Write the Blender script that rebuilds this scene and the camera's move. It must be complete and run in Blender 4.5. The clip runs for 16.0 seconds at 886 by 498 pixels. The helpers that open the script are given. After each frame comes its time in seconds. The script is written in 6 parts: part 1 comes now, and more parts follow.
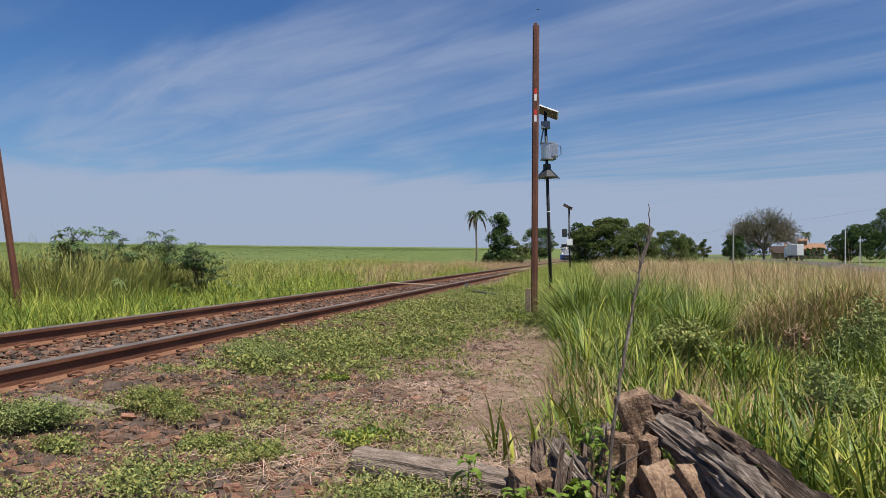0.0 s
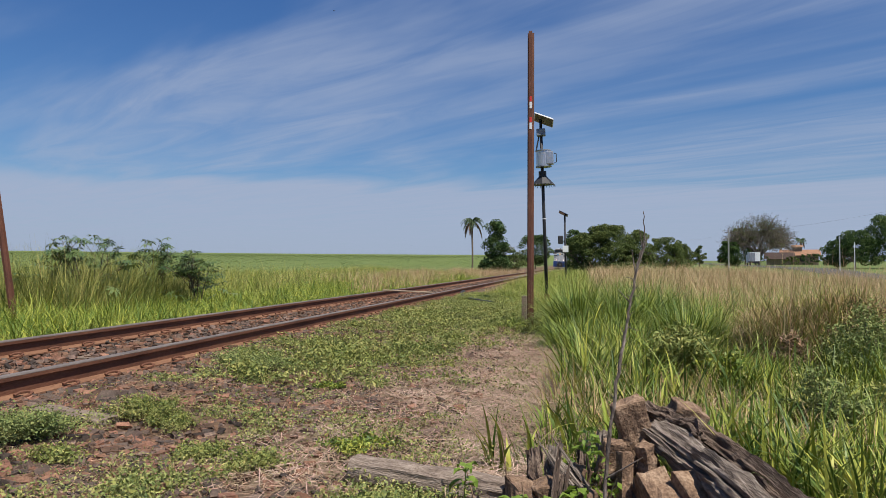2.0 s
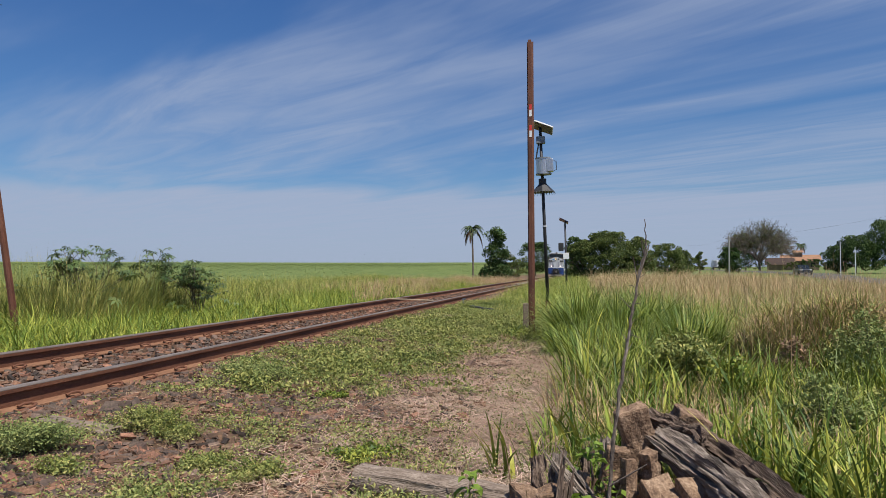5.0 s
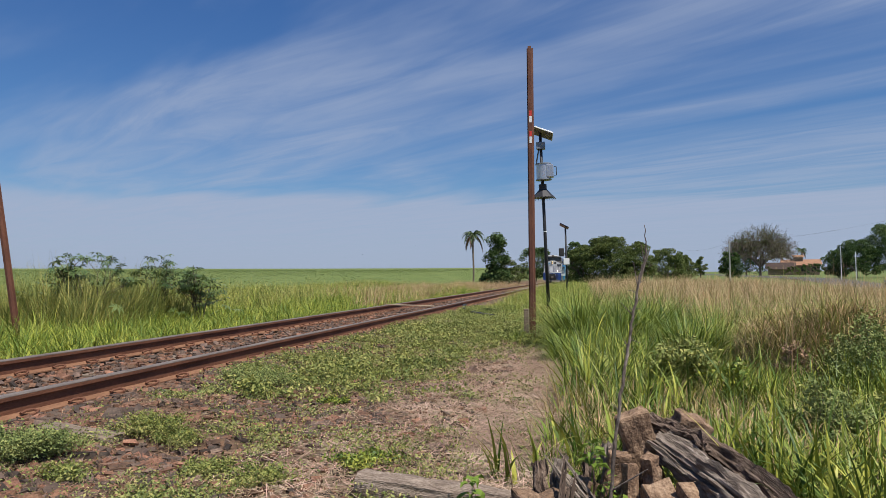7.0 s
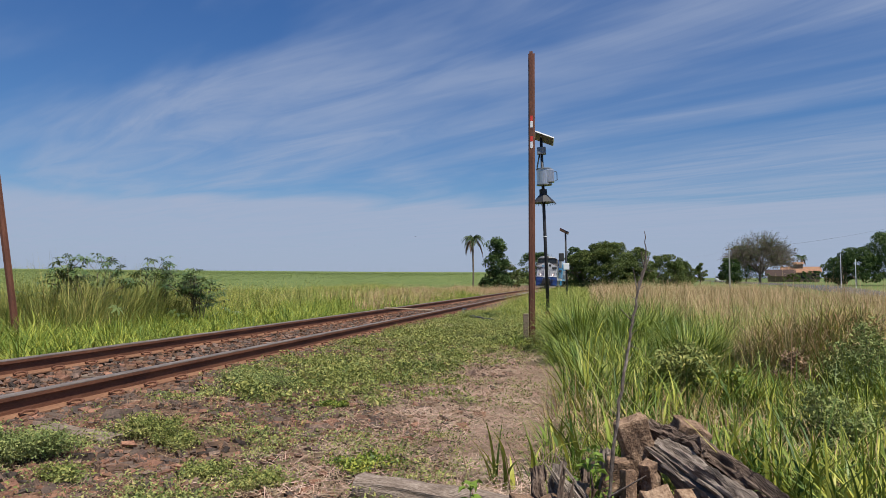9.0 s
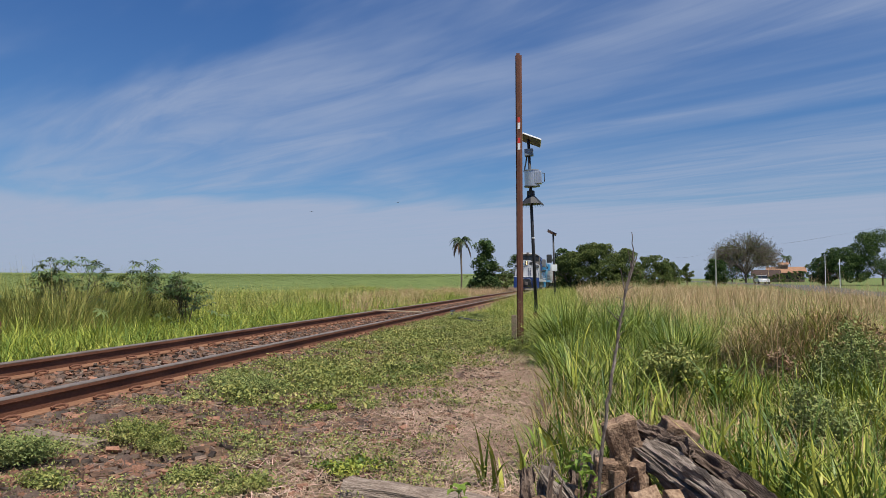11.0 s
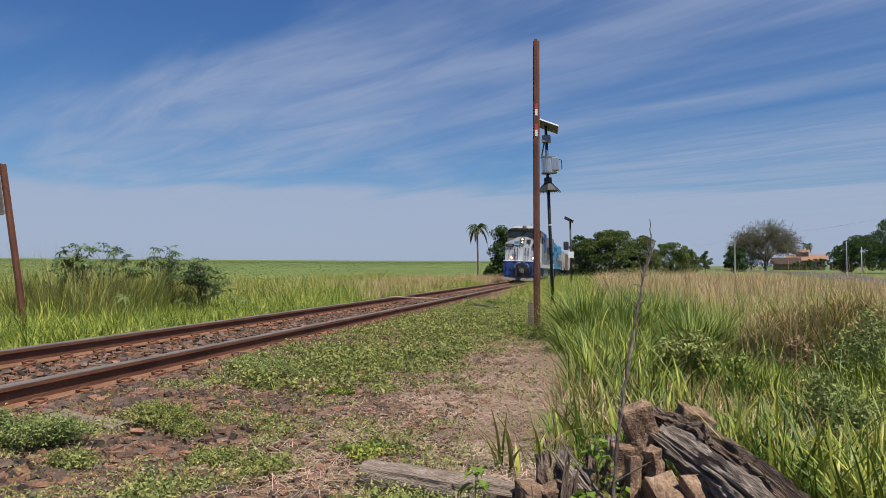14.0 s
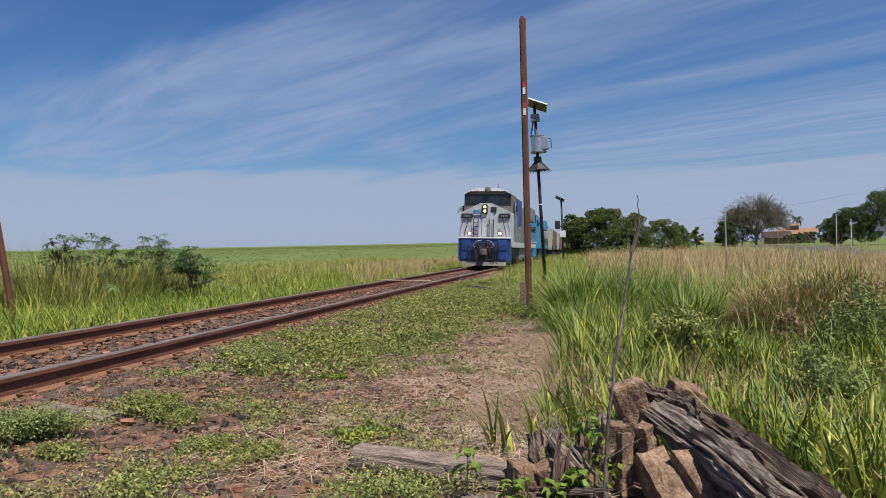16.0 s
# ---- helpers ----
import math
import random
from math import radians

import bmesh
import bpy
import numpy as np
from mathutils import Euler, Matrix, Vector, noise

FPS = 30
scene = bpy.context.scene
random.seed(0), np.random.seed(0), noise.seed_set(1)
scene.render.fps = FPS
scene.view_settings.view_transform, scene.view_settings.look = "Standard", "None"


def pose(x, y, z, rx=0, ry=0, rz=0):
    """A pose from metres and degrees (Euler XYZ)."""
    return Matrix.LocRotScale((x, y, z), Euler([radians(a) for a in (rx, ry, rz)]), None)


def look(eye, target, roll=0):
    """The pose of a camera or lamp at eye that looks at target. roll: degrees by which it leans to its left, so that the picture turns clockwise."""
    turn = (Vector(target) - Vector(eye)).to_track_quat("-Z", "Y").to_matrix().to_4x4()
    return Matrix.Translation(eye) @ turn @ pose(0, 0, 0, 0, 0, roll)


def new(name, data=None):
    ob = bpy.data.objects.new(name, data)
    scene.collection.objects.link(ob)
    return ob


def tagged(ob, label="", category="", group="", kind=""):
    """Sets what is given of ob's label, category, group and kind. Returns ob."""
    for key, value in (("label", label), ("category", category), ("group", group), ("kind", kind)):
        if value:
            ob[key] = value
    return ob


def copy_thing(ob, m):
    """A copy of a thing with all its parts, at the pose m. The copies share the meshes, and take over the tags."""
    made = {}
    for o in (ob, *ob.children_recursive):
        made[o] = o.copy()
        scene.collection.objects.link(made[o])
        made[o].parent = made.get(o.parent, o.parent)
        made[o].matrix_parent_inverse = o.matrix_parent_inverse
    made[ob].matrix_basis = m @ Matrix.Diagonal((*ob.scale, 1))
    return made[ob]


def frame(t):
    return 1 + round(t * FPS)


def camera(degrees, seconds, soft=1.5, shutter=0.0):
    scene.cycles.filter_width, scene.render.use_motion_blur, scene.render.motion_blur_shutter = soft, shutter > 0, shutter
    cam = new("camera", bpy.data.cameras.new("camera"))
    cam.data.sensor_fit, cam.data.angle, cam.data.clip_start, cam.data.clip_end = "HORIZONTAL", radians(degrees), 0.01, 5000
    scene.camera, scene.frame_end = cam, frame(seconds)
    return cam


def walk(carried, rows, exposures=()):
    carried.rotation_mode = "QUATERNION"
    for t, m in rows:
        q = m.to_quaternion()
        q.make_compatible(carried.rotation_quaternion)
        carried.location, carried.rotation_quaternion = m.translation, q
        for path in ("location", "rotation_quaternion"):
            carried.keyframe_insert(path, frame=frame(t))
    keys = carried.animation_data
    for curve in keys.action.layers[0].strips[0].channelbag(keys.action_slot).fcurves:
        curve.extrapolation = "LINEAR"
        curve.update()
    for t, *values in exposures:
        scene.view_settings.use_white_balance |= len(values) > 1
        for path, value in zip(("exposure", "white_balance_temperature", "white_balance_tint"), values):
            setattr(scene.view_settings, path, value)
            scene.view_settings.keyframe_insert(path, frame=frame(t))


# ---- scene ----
PATH = [
    (0, (5.5666, 0.0286, 0.9189), (1.3926, 19.5869, 1.1433), 0.46),
    (0.5, (5.5651, 0.0223, 0.9184), (1.4370, 19.5898, 1.1922), 0.80),
    (1, (5.5662, 0.0255, 0.9193), (1.4746, 19.5991, 1.2835), 0.92),
    (1.5, (5.5687, 0.0259, 0.9248), (1.4682, 19.5971, 1.3180), 0.69),
    (2, (5.5693, 0.0223, 0.9217), (1.5081, 19.6008, 1.3593), 0.29),
    (2.5, (5.5628, 0.0203, 0.9197), (1.5473, 19.6072, 1.3974), 0.11),
    (3, (5.5707, 0.0153, 0.9228), (1.5693, 19.6050, 1.4054), 0.11),
    (3.5, (5.5690, 0.0103, 0.9232), (1.5793, 19.6011, 1.4555), 0.11),
    (4, (5.5657, 0.0076, 0.9250), (1.5506, 19.5919, 1.5010), 0.06),
    (6.5, (5.5604, -0.0268, 0.9295), (1.4702, 19.5339, 1.7338), -0.29),
    (7, (5.5615, -0.0296, 0.9299), (1.4798, 19.5317, 1.7647), -0.29),
    (7.5, (5.5609, -0.0306, 0.9310), (1.5529, 19.5437, 1.8159), 0.00),
    (8, (5.5578, -0.0398, 0.9323), (1.5803, 19.5353, 1.9289), 0.52),
    (8.5, (5.5558, -0.0418, 0.9327), (1.4920, 19.5158, 1.9253), 0.46),
    (9, (5.5610, -0.0370, 0.9329), (1.4816, 19.5194, 1.8835), 0.23),
    (11.5, (5.5614, -0.0203, 0.9323), (1.8577, 19.6066, 1.9669), -0.06),
    (12, (5.5636, -0.0281, 0.9301), (1.6985, 19.5636, 2.0372), 0.11),
    (12.5, (5.5717, -0.0170, 0.9343), (1.7092, 19.5714, 2.1068), 0.29),
    (13, (5.5624, -0.0370, 0.9273), (1.8861, 19.5954, 1.9544), 0.69),
    (13.5, (5.5561, -0.0496, 0.9295), (1.6984, 19.5589, 1.7196), 0.74),
    (14, (5.5588, -0.0501, 0.9293), (1.3481, 19.4918, 1.5484), 0.11),
    (14.5, (5.5682, -0.0270, 0.9219), (1.2554, 19.4979, 1.3433), -0.69),
    (15, (5.5692, -0.0212, 0.9199), (1.4421, 19.5476, 1.0846), -0.74),
    (15.5, (5.5720, -0.0009, 0.9186), (1.5722, 19.5950, 0.9866), -0.80),
    (16, (5.5800, 0.0000, 0.9230), (1.5824, 19.5962, 1.0148), -1.32),
]
cam = camera(66.3, 16.0, soft=0.6)
walk(cam, [(t, look(e, a, r)) for t, e, a, r in PATH])

# ---- daylight ----
SUN_EL, SUN_AZ = 62.0, 130.0   # azimuth clockwise from +Y
sun = new("sun", bpy.data.lights.new("sun", "SUN"))
sun.data.energy, sun.data.angle, sun.data.color = 5.0, radians(0.53), (1.0, 0.95, 0.87)
_sd = Vector((math.sin(radians(SUN_AZ)) * math.cos(radians(SUN_EL)), math.cos(radians(SUN_AZ)) * math.cos(radians(SUN_EL)), math.sin(radians(SUN_EL))))
sun.matrix_world = look(_sd * 50, (0, 0, 0))
scene.view_settings.exposure = 0.34


def make_world():
    """Clear Nishita sky, thin cirrus streaks high up and a milky bank over the horizon."""
    w = bpy.data.worlds.new("sky")
    scene.world = w
    w.use_nodes = True
    nt = w.node_tree
    nt.nodes.clear()
    N, L = nt.nodes.new, nt.links.new

    def math_(op, a, b=None, c=None):
        n = N("ShaderNodeMath")
        n.operation = op
        for i, v in enumerate((a, b, c)):
            if v is None:
                continue
            if isinstance(v, (int, float)):
                n.inputs[i].default_value = v
            else:
                L(v, n.inputs[i])
        return n.outputs[0]

    def remap(v, a, b, c=0.0, d=1.0):
        n = N("ShaderNodeMapRange")
        n.interpolation_type = "SMOOTHSTEP"
        L(v, n.inputs["Value"])
        for k, q in zip(("From Min", "From Max", "To Min", "To Max"), (a, b, c, d)):
            n.inputs[k].default_value = q
        return n.outputs[0]

    def noise_(vec, scale, detail, rough, distort=0.0):
        n = N("ShaderNodeTexNoise")
        n.inputs["Scale"].default_value, n.inputs["Detail"].default_value = scale, detail
        n.inputs["Roughness"].default_value, n.inputs["Distortion"].default_value = rough, distort
        L(vec, n.inputs["Vector"])
        return n.outputs[0]

    sky = N("ShaderNodeTexSky")
    sky.sky_type, sky.sun_disc = "NISHITA", False
    sky.sun_elevation, sky.sun_rotation = radians(SUN_EL), radians(SUN_AZ)
    sky.air_density, sky.dust_density, sky.ozone_density = 1.0, 0.6, 2.0
    tc = N("ShaderNodeTexCoord")
    sep = N("ShaderNodeSeparateXYZ")
    L(tc.outputs["Generated"], sep.inputs[0])
    x, y, z = sep.outputs
    up = math_("MAXIMUM", z, 0.02)
    # cloud sheet seen in perspective; a runs along the streaks, b across them
    ca, sa = math.cos(radians(STREAK)), math.sin(radians(STREAK))
    px, py = math_("DIVIDE", x, up), math_("DIVIDE", y, up)
    a = math_("ADD", math_("MULTIPLY", px, -sa), math_("MULTIPLY", py, ca))
    b = math_("ADD", math_("MULTIPLY", px, ca), math_("MULTIPLY", py, sa))
    comb = N("ShaderNodeCombineXYZ")
    L(math_("MULTIPLY", a, 0.12), comb.inputs[0])
    L(math_("MULTIPLY", b, 0.50), comb.inputs[1])
    comb.inputs[2].default_value = CLOUD_SEED
    broad = noise_(comb.outputs[0], 1.0, 5, 0.55, 0.6)
    comb2 = N("ShaderNodeCombineXYZ")
    L(math_("MULTIPLY", a, 0.42), comb2.inputs[0])
    L(math_("MULTIPLY", b, 1.9), comb2.inputs[1])
    comb2.inputs[2].default_value = 3.7
    fine = noise_(comb2.outputs[0], 1.0, 7, 0.6, 1.5)
    streak = math_("MULTIPLY", remap(broad, 0.40, 0.63), remap(fine, 0.28, 0.70, 0.42, 1.0))
    # milky bank along the horizon with an uneven upper edge
    edge = math_("ADD", z, math_("MULTIPLY", math_("SUBTRACT", broad, 0.5), 0.10))
    bank = remap(edge, 0.134, 0.100)
    cover = math_("MAXIMUM", math_("MULTIPLY", streak, 0.62), math_("MULTIPLY", bank, remap(fine, 0.2, 0.7, 0.78, 0.95)))
    tint = N("ShaderNodeMix")
    tint.data_type = "RGBA"
    L(remap(z, 0.0, 0.5), tint.inputs[0])
    tint.inputs[6].default_value = SKY_LOW
    tint.inputs[7].default_value = SKY_HIGH
    blue = N("ShaderNodeMix")
    blue.data_type = "RGBA"
    blue.blend_type = "MULTIPLY"
    blue.inputs[0].default_value = 1.0
    L(sky.outputs[0], blue.inputs[6])
    L(tint.outputs[2], blue.inputs[7])
    mix = N("ShaderNodeMix")
    mix.data_type = "RGBA"
    L(cover, mix.inputs[0])
    L(blue.outputs[2], mix.inputs[6])
    mix.inputs[7].default_value = CLOUD_COL
    bg = N("ShaderNodeBackground")
    bg.inputs["Strength"].default_value = SKY_STRENGTH
    L(mix.outputs[2], bg.inputs["Color"])
    L(bg.outputs[0], N("ShaderNodeOutputWorld").inputs[0])


STREAK, CLOUD_SEED = 55.0, 1.3
SKY_LOW, SKY_HIGH, CLOUD_COL, SKY_STRENGTH = (0.62, 0.88, 1.15, 1), (0.44, 0.78, 1.25, 1), (4.65, 5.5, 7.4, 1), 0.0625
make_world()


# ---- materials ----
def surf(name, cols, scale=8.0, rough=0.8, metal=0.0, bump=0.3, fine=60.0, spread=0.5, rnd="", amount=0.25, stretch=(1, 1, 1), spec=0.5, trans=0.0, hue=1.0):
    """A two-scale surface: cols blended by noise, fine relief. rnd: 'island' or 'object' varies pieces."""
    m = bpy.data.materials.new(name)
    m.use_nodes = True
    nt = m.node_tree
    N, L = nt.nodes.new, nt.links.new
    bs = nt.nodes["Principled BSDF"]
    tc, mp = N("ShaderNodeTexCoord"), N("ShaderNodeMapping")
    L(tc.outputs["Object"], mp.inputs[0])
    mp.inputs["Scale"].default_value = stretch
    n1, n2 = N("ShaderNodeTexNoise"), N("ShaderNodeTexNoise")
    for n, s, d in ((n1, scale, 4), (n2, fine, 3)):
        n.inputs["Scale"].default_value, n.inputs["Detail"].default_value = s, d
        L(mp.outputs[0], n.inputs["Vector"])
    mixf = N("ShaderNodeMath")
    mixf.operation = "MULTIPLY_ADD"
    L(n2.outputs[0], mixf.inputs[0])
    mixf.inputs[1].default_value = 0.45
    sc = N("ShaderNodeMath")
    sc.operation = "MULTIPLY"
    L(n1.outputs[0], sc.inputs[0])
    sc.inputs[1].default_value = 0.55
    L(sc.outputs[0], mixf.inputs[2])
    ramp = N("ShaderNodeValToRGB")
    cr = ramp.color_ramp
    k = len(cols)
    lo, hi = 0.5 - spread / 2 * 0.7, 0.5 + spread / 2 * 0.7
    while len(cr.elements) < k:
        cr.elements.new(0.5)
    for i, c in enumerate(cols):
        cr.elements[i].position = lo + (hi - lo) * i / max(1, k - 1)
        cr.elements[i].color = (*c, 1)
    L(mixf.outputs[0], ramp.inputs[0])
    col = ramp.outputs[0]
    if rnd:
        src = N("ShaderNodeObjectInfo").outputs["Random"] if rnd == "object" else N("ShaderNodeNewGeometry").outputs["Random Per Island"]
        mr = N("ShaderNodeMapRange")
        L(src, mr.inputs[0])
        mr.inputs[3].default_value, mr.inputs[4].default_value = 1 - amount, 1 + amount
        hs = N("ShaderNodeHueSaturation")
        mr2 = N("ShaderNodeMapRange")
        L(src, mr2.inputs[0])
        mr2.inputs[3].default_value, mr2.inputs[4].default_value = 0.5 + amount * hue * 0.07, 0.5 - amount * hue * 0.09
        L(mr2.outputs[0], hs.inputs["Hue"])
        L(mr.outputs[0], hs.inputs["Value"])
        L(col, hs.inputs["Color"])
        col = hs.outputs[0]
    L(col, bs.inputs["Base Color"])
    bs.inputs["Metallic"].default_value = metal
    bs.inputs["Specular IOR Level"].default_value = spec
    rr = N("ShaderNodeMapRange")
    L(n2.outputs[0], rr.inputs[0])
    rr.inputs[3].default_value, rr.inputs[4].default_value = max(0.03, rough - 0.12), min(1, rough + 0.12)
    L(rr.outputs[0], bs.inputs["Roughness"])
    if bump:
        bp = N("ShaderNodeBump")
        bp.inputs["Strength"].default_value, bp.inputs["Distance"].default_value = bump, 0.02
        L(mixf.outputs[0], bp.inputs["Height"])
        L(bp.outputs[0], bs.inputs["Normal"])
    if trans:
        tl, mx = N("ShaderNodeBsdfTranslucent"), N("ShaderNodeMixShader")
        L(col, tl.inputs[0])
        mx.inputs[0].default_value = trans
        out = nt.nodes["Material Output"]
        L(bs.outputs[0], mx.inputs[1])
        L(tl.outputs[0], mx.inputs[2])
        L(mx.outputs[0], out.inputs[0])
    return m


def glow(name, col, strength):
    m = bpy.data.materials.new(name)
    m.use_nodes = True
    bs = m.node_tree.nodes["Principled BSDF"]
    bs.inputs["Base Color"].default_value = (*col, 1)
    bs.inputs["Emission Color"].default_value = (*col, 1)
    bs.inputs["Emission Strength"].default_value = strength
    return m


GRASS = surf("fresh_grass", [(0.103, 0.159, 0.024), (0.198, 0.267, 0.039), (0.327, 0.361, 0.077)], 1.1, 0.55, bump=0, fine=6, rnd="island", amount=0.58, spec=0.25, trans=0.16)
LUSH = surf("lush_grass", [(0.08, 0.128, 0.018), (0.165, 0.222, 0.032), (0.29, 0.33, 0.066)], 1.2, 0.5, bump=0, fine=6, rnd="island", amount=0.58, spec=0.3, trans=0.10)
DEEPGRASS = surf("deep_green_grass", [(0.062, 0.11, 0.017), (0.135, 0.20, 0.03), (0.25, 0.31, 0.06)], 1.2, 0.5, bump=0, fine=6, rnd="island", amount=0.55, spec=0.3, trans=0.10)
OLIVE = surf("seeding_grass", [(0.15, 0.185, 0.044), (0.265, 0.288, 0.075), (0.46, 0.43, 0.145)], 0.9, 0.7, bump=0, fine=4, rnd="island", amount=0.58, spec=0.2, trans=0.14)
DRY = surf("dry_grass", [(0.27, 0.175, 0.078), (0.46, 0.335, 0.17), (0.63, 0.50, 0.30)], 1.0, 0.75, bump=0, fine=4, rnd="island", amount=0.35, spec=0.2, trans=0.14)
PATHSTRAW = surf("path_straw", [(0.20, 0.13, 0.085), (0.35, 0.25, 0.175), (0.52, 0.405, 0.30)], 2, 0.8, bump=0, fine=20, rnd="island", amount=0.4, spec=0.2)
STRAW = surf("cut_straw", [(0.13, 0.085, 0.05), (0.26, 0.18, 0.105), (0.44, 0.335, 0.205)], 2, 0.8, bump=0, fine=20, rnd="island", amount=0.45, spec=0.2)
WEED = surf("creeping_weed", [(0.127, 0.163, 0.039), (0.228, 0.254, 0.069), (0.392, 0.376, 0.136)], 1.2, 0.65, bump=0, fine=12, rnd="island", amount=0.4, spec=0.25, trans=0.2)
GREYWEED = surf("grey_green_weed", [(0.12, 0.165, 0.05), (0.195, 0.24, 0.078), (0.32, 0.345, 0.13)], 2, 0.75, bump=0, fine=12, rnd="island", amount=0.35, spec=0.2, trans=0.15)
CROP = surf("crop_leaves", [(0.105, 0.15, 0.048), (0.135, 0.18, 0.058), (0.175, 0.215, 0.075)], 0.05, 0.6, bump=0, fine=1.0, rnd="island", amount=0.15, spec=0.25, trans=0.2)
CASTOR = surf("castor_leaves", [(0.04, 0.075, 0.024), (0.086, 0.135, 0.038), (0.135, 0.189, 0.059)], 2, 0.45, bump=0, fine=10, rnd="island", amount=0.4, spec=0.4, trans=0.08)
FOLIAGE = surf("tree_leaves", [(0.055, 0.082, 0.026), (0.105, 0.142, 0.043), (0.18, 0.212, 0.072)], 0.4, 0.85, bump=0, fine=3, rnd="island", amount=0.45, spec=0.15, trans=0.15)
DARKLEAF = surf("dark_tree_leaves", [(0.035, 0.07, 0.022), (0.06, 0.105, 0.032), (0.10, 0.15, 0.048)], 0.5, 0.75, bump=0, fine=3, rnd="island", amount=0.45, spec=0.15, trans=0.12)
PALE = surf("palm_fronds", [(0.05, 0.085, 0.035), (0.08, 0.12, 0.05), (0.12, 0.155, 0.07)], 0.5, 0.6, bump=0, fine=3, rnd="island", amount=0.4, spec=0.3, trans=0.15)
DEADFROND = surf("dead_fronds", [(0.16, 0.10, 0.06), (0.24, 0.16, 0.10)], 1, 0.85, bump=0, fine=3, rnd="island", amount=0.35)
BARK = surf("bark", [(0.06, 0.045, 0.03), (0.12, 0.09, 0.065), (0.2, 0.16, 0.12)], 6, 0.9, bump=0.6, fine=40, stretch=(1, 1, 0.2))
TWIG = surf("bare_twigs", [(0.09, 0.068, 0.055), (0.17, 0.135, 0.11)], 3, 0.9, bump=0)
RUST = surf("rusted_rail", [(0.084, 0.032, 0.017), (0.147, 0.057, 0.029), (0.21, 0.09, 0.047)], 5, 0.8, 0.15, 0.35, 70, stretch=(1, 0.35, 1))
RUSTBASE = surf("paler_rail_foot", [(0.12, 0.056, 0.028), (0.18, 0.084, 0.043), (0.25, 0.13, 0.07)], 5, 0.9, 0.0, 0.3, 60, stretch=(1, 0.4, 1))
RAILTOP = surf("worn_rail_head", [(0.11, 0.084, 0.067), (0.175, 0.141, 0.119), (0.248, 0.207, 0.176)], 9, 0.6, 0.3, 0.12, 80, stretch=(1, 0.15, 1))
POSTRUST = surf("rusted_post", [(0.07, 0.026, 0.016), (0.12, 0.045, 0.026), (0.18, 0.075, 0.045)], 5, 0.75, 0.2, 0.3, 60, stretch=(1, 1, 0.3))
STONE = surf("ballast_stone", [(0.04, 0.026, 0.019), (0.09, 0.058, 0.041), (0.17, 0.115, 0.082)], 9, 0.8, 0, 0.5, 70, rnd="island", amount=0.6, hue=0.15)
REDSTONE = surf("red_ballast_stone", [(0.065, 0.032, 0.018), (0.145, 0.072, 0.04), (0.25, 0.14, 0.08)], 9, 0.85, 0, 0.5, 70, rnd="island", amount=0.55, hue=0.2)
GREYWOOD = surf("weathered_wood", [(0.035, 0.025, 0.019), (0.17, 0.13, 0.10), (0.41, 0.345, 0.285)], 9, 0.9, 0, 1.0, 45, spread=0.6, stretch=(4.5, 0.55, 4.5))
LOGWOOD = surf("sun_bleached_log", [(0.076, 0.05, 0.034), (0.22, 0.165, 0.125), (0.391, 0.316, 0.25)], 14, 0.9, 0, 1.0, 70, spread=0.6, stretch=(3.0, 0.5, 3.0))
BROWNWOOD = surf("rotten_wood", [(0.022, 0.015, 0.011), (0.10, 0.065, 0.045), (0.30, 0.22, 0.165)], 8, 0.95, 0, 1.0, 45, spread=0.6, stretch=(4.5, 0.7, 4.5))
DEADSTICK = surf("dead_stick_bark", [(0.035, 0.026, 0.02), (0.11, 0.085, 0.068), (0.30, 0.25, 0.21)], 14, 0.9, 0, 0.8, 90, spread=0.6, stretch=(1, 1, 0.4))
DRYWOOD = surf("pale_board", [(0.3, 0.22, 0.14), (0.42, 0.33, 0.22)], 8, 0.85, 0, 0.4, 60, stretch=(0.2, 2, 2))
SLEEPERWOOD = surf("sleeper_wood", [(0.10, 0.075, 0.055), (0.17, 0.125, 0.09), (0.26, 0.2, 0.15)], 10, 0.95, 0, 0.8, 90, stretch=(0.15, 1, 1))
BRICKRED = surf("crumbling_clay", [(0.06, 0.034, 0.02), (0.185, 0.112, 0.067), (0.35, 0.24, 0.155)], 11, 0.95, 0, 1.0, 70)
STEELDARK = surf("dark_steel", [(0.02, 0.02, 0.022), (0.04, 0.04, 0.045)], 8, 0.6, 0.3, 0.1)
GALV = surf("brushed_aluminium", [(0.42, 0.43, 0.45), (0.6, 0.61, 0.63)], 4, 0.38, 0.8, 0.05, stretch=(1, 1, 0.1))
DITCHRED = surf("faded_red_paint", [(0.22, 0.06, 0.05), (0.34, 0.11, 0.09)], 5, 0.6, 0, 0.05)
GREYBOX = surf("grey_paint", [(0.16, 0.18, 0.21), (0.21, 0.235, 0.27)], 6, 0.5, 0, 0.05)
WHITEP = surf("white_paint", [(0.62, 0.62, 0.62), (0.78, 0.78, 0.77)], 3, 0.45, 0, 0.05)
REDP = surf("red_paint", [(0.5, 0.03, 0.02), (0.62, 0.05, 0.035)], 5, 0.5, 0, 0.05)
SOLAR = surf("solar_cells", [(0.01, 0.013, 0.03), (0.02, 0.025, 0.05)], 6, 0.15, 0.1, 0)
LOCOSILVER = surf("loco_silver_paint", [(0.34, 0.345, 0.36), (0.44, 0.445, 0.46), (0.52, 0.525, 0.54)], 1.5, 0.45, 0, 0.08, 30)
LOCOGREY = surf("loco_grey_paint", [(0.10, 0.103, 0.11), (0.15, 0.153, 0.16), (0.2, 0.203, 0.21)], 1.2, 0.55, 0, 0.1, 25)
